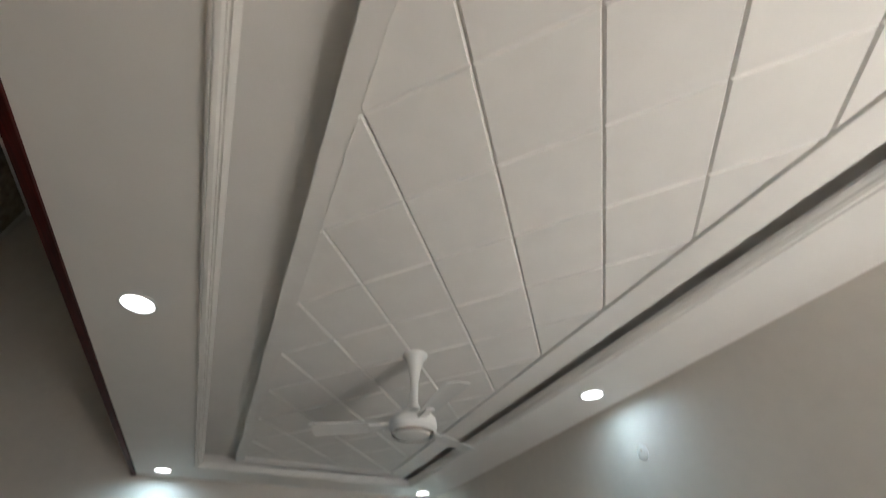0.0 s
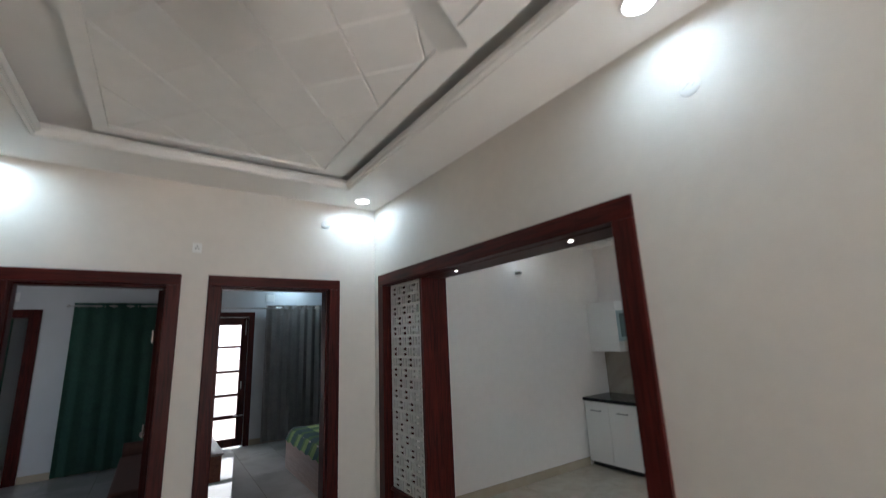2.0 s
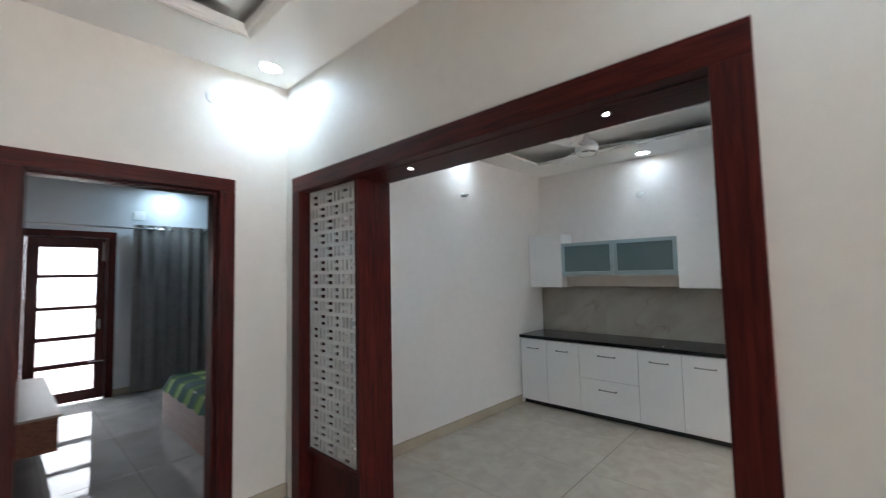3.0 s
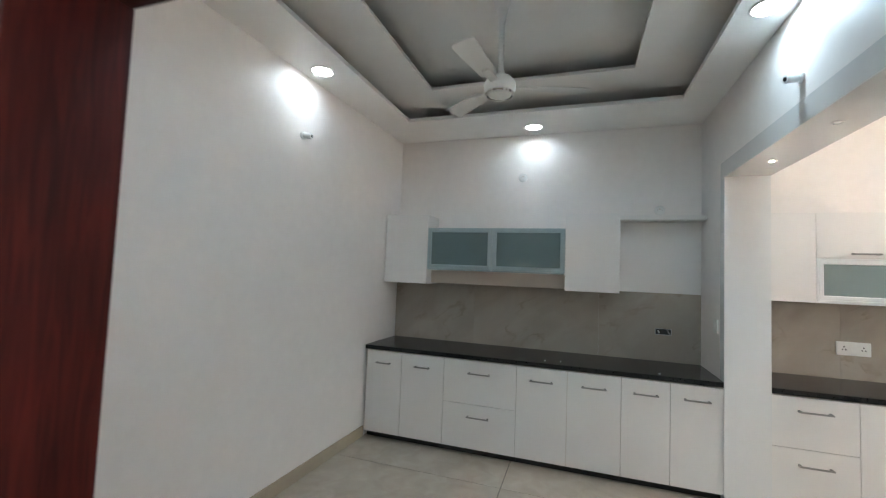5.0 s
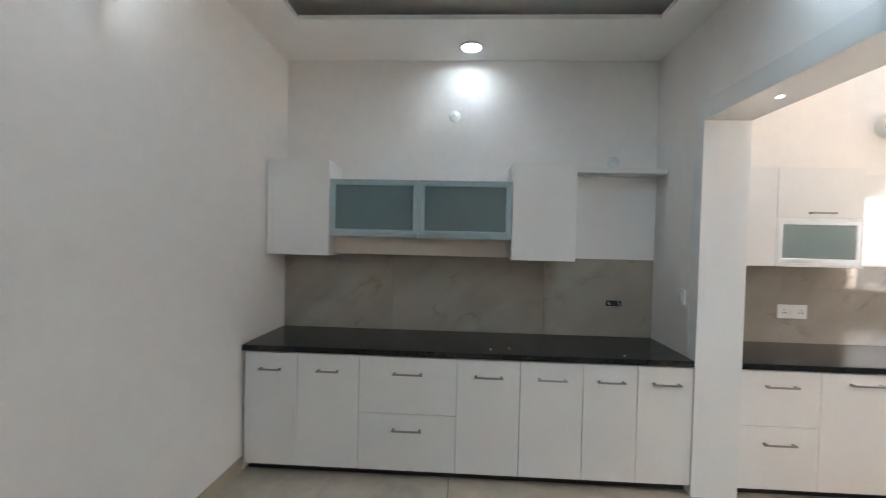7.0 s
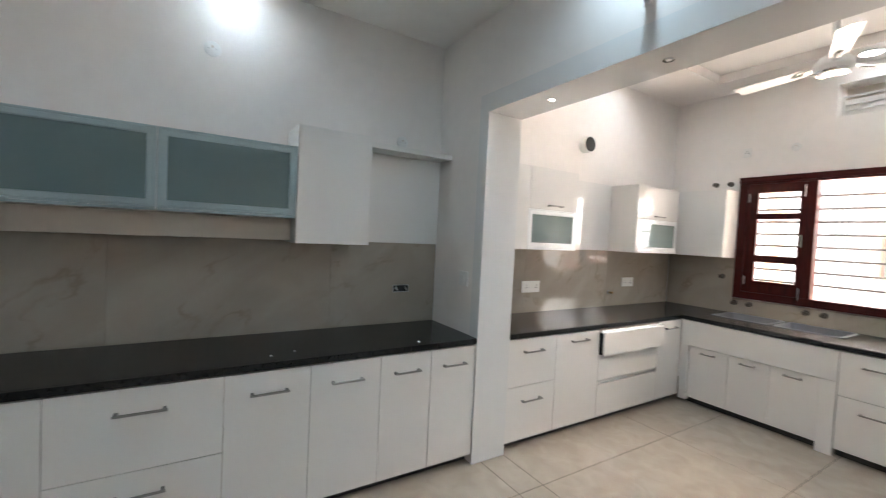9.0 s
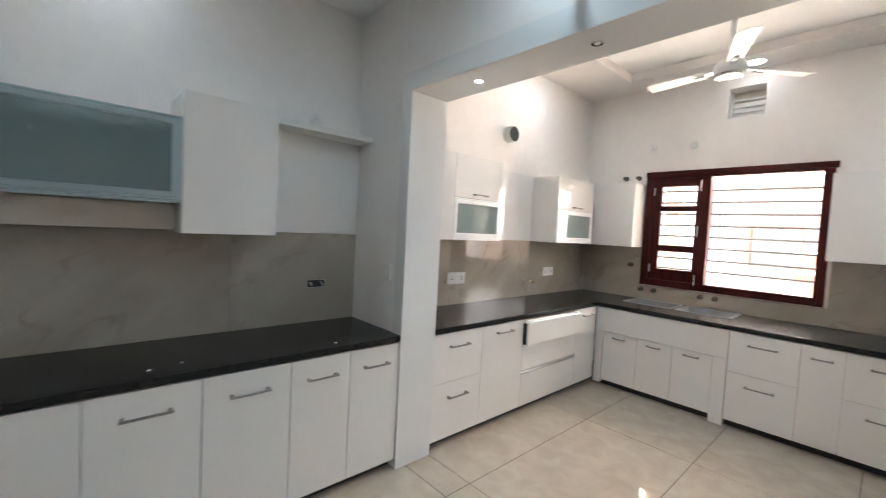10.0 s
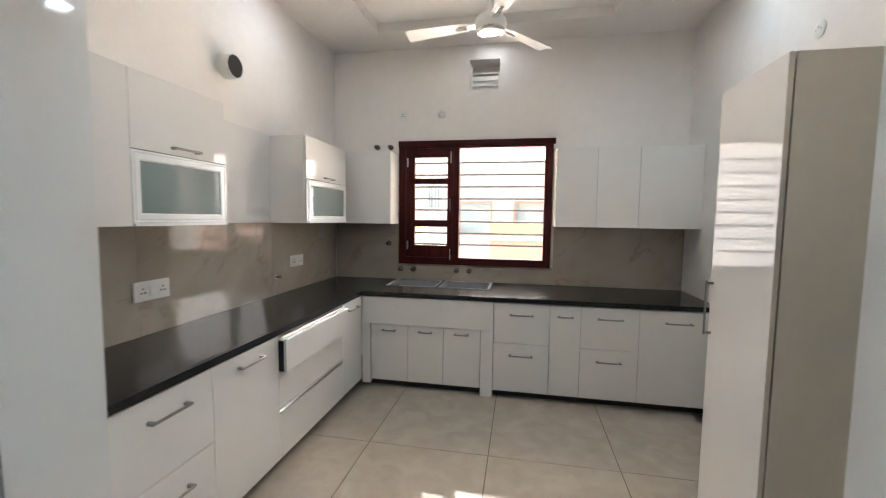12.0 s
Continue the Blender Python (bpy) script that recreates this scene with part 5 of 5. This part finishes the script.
socket_plate(DT, 1.362, 1.583, 1.07, 1.178, "white plate with two sockets and a switch", (1.535, 1.41), (1.4725,))
socket_plate(DT, -0.115, 0.09, 1.09, 1.19, "white plate with two sockets over the counter", (-0.06, 0.045), ())
socket_plate(HF, 5.70, 5.80, 1.215, 1.32, "small white switch plate on the pillar", (), (5.75,))
socket_plate(KSF, 5.37, 5.445, 2.56, 2.655, "white socket plate above the window", (5.4075,), ())
socket_plate(NW, 0.745, 0.815, 2.605, 2.69, "small white socket plate between the doors", (0.78,), ())
RN = Front("-y", RY)
socket_plate(RN, 2.27, 2.43, 2.62, 2.76, "white switch plate above the bedroom curtain", (), (2.31, 2.39))
socket_plate(RN, -1.36, -1.2, 2.58, 2.72, "white plate above the far doorway", (), (-1.28,))


def open_box():
    t = thing("back_box", DT.p(2.83, 0, 1.115), "open steel back box without its cover", "electrical box")
    bm = bmesh.new()
    ring(bm, 2.763, 2.897, 1.117, 1.173, [(0, 0.0), (0, 0.003), (0.004, 0.003), (0.004, 0.0)], lambda u, v, w: DT.p(u, w, v))
    part("rim", bm, STEEL, t)
    # flat black sheet stands in for the shaded depth of the box
    part("inside_shade", DT.box(bmesh.new(), 2.767, 2.893, 0.0, 0.001, 1.121, 1.169), BLACK, t)
    part("wire", rod(bmesh.new(), DT.p(2.78, 0.002, 1.13), DT.p(2.80, 0.006, 1.16), 0.006), STEEL, t)
    part("wire", rod(bmesh.new(), DT.p(2.86, 0.002, 1.135), DT.p(2.875, 0.006, 1.155), 0.007), WHITE_PLASTIC, t)


open_box()


def bullet_camera(f, u, z, aim, label):
    t = thing("security_camera", f.p(u, 0, z), label, "camera")
    ax = "x" if "x" in f.way else "y"
    sg = -1 if f.way[0] == "-" else 1
    part("base", lathe(bmesh.new(), [(0.030, 0), (0.030, sg * 0.010), (0.022, sg * 0.016)], f.p(u, 0, z), 20, ax), WHITE_PLASTIC, t, round_shade=True)
    a, b = f.p(u, 0.012, z), f.p(u + aim * 0.012, 0.075, z - 0.006)
    part("body", rod(bmesh.new(), a, b, 0.022, 20), WHITE_PLASTIC, t, round_shade=True)
    d = (b - a).normalized()
    part("lens", rod(bmesh.new(), b, b + d * 0.003, 0.011, 20), BLACK, t)


DNF = Front("-y", DN + 0.057)
bullet_camera(DNF, 4.50, 2.59, 1, "small white bullet camera on the dining wall")
bullet_camera(HF, 4.44, 2.655, -1, "small white bullet camera on the beam")


def exhaust_pipe():
    t = thing("exhaust_pipe", (6.1, 0.80, 2.48), "short white exhaust duct stub with a dark mouth", "duct")
    c = (DE, 0.832, 2.553)
    part("duct", lathe(bmesh.new(), [(0.080, 0.0), (0.080, -0.08), (0.077, -0.083), (0.073, -0.08)], c, 32, "x"), WHITE_PLASTIC, t, round_shade=True)
    # black disc stands in for the shade inside the open duct
    part("mouth", lathe(bmesh.new(), [(0.073, -0.072), (0.073, -0.081)], c, 32, "x"), BLACK, t)


exhaust_pipe()


def tap_stub(x, z, label):
    t = thing("water_outlet", (x, KS, z), label, "tap outlet", "water outlets")
    y = KS + 0.008 if z < 1.5 else KS
    part("flange", lathe(bmesh.new(), [(0.027, 0), (0.027, 0.004), (0.019, 0.008)], (x, y, z), 18, "y"), DULL, t, round_shade=True)
    part("nipple", lathe(bmesh.new(), [(0.015, 0.006), (0.015, 0.035), (0.020, 0.037), (0.020, 0.056), (0.014, 0.058)], (x, y, z), 14, "y"), DULL, t, round_shade=True)


for x in (5.425, 5.285, 4.817, 4.684):
    tap_stub(x, 0.992, "capped water outlet under the kitchen window")
tap_stub(5.56, 1.265, "capped water outlet beside the kitchen window")
tap_stub(5.69, 2.283, "capped pipe end above the wall cabinet")
tap_stub(5.54, 2.281, "capped pipe end above the wall cabinet")
g = thing("gas_outlet", (DE - 0.008, 0.31, 1.03), "small brass gas outlet on the backsplash", "gas outlet")
part("flange", lathe(bmesh.new(), [(0.02, 0), (0.02, -0.005), (0.012, -0.008)], (DE - 0.008, 0.31, 1.033), 16, "x"), STEEL, g)
part("valve", lathe(bmesh.new(), [(0.009, -0.006), (0.009, -0.04), (0.013, -0.042), (0.013, -0.055)], (DE - 0.008, 0.31, 1.033), 12, "x"), material("old_brass", (0.35, 0.22, 0.1), 0.4, metal=0.9), g)

for x in (5.12, 4.42, 3.75):
    s = thing("spot_light", (x, 2.40, 2.405), "small round spot light under the beam, " + ("lit" if x > 5 else "unlit"), "spot light", "beam spot lights")
    part("rim", lathe(bmesh.new(), [(0.013, 2.411), (0.026, 2.411), (0.026, 2.407), (0.013, 2.408)], (x, 2.40, 0), 18), CHROME, s, round_shade=True)
    part("lens", lathe(bmesh.new(), [(0.0135, 2.410), (0.0135, 2.4065)], (x, 2.40, 0), 18), SPOT if x > 5 else WHITE_PLASTIC, s)
s = downlight(2.72, 9.95, 3.17, "bedroom downlights")
lamp_at(2.72, 9.95, 3.17, 2.6)


def settee():
    t = thing("settee", (0.48, 8.2, 0), "low dark brown upholstered bench beside the partition", "bench")
    part("base", B(0.29, 0.71, 7.25, 9.2, 0.0, 0.3, bevel=0.012), WALNUT, t)
    part("cushion", B(0.28, 0.71, 7.24, 9.0, 0.302, 0.40, bevel=0.03, seg=4), FABRIC_BROWN, t)
    part("bolster", rod(bmesh.new(), (0.30, 9.1, 0.44), (0.70, 9.1, 0.44), 0.11, 20), FABRIC_BROWN, t, round_shade=True)


settee()


# plaster chips left lying on the dark worktops
for x, y, r in ((5.66, 3.83, 0.008), (5.70, 3.70, 0.006), (5.62, 2.95, 0.008)):
    bm = bmesh.new()
    bmesh.ops.create_icosphere(bm, subdivisions=1, radius=r)
    for v in bm.verts:
        v.co = Vector((v.co.x * 1.6 + x, v.co.y + y, max(0.0, v.co.z * 0.4 + 0.002) + 0.8781))
    single("plaster_chip", bm, PLASTER, "small white plaster chip on the black worktop", "debris", group="plaster chips")
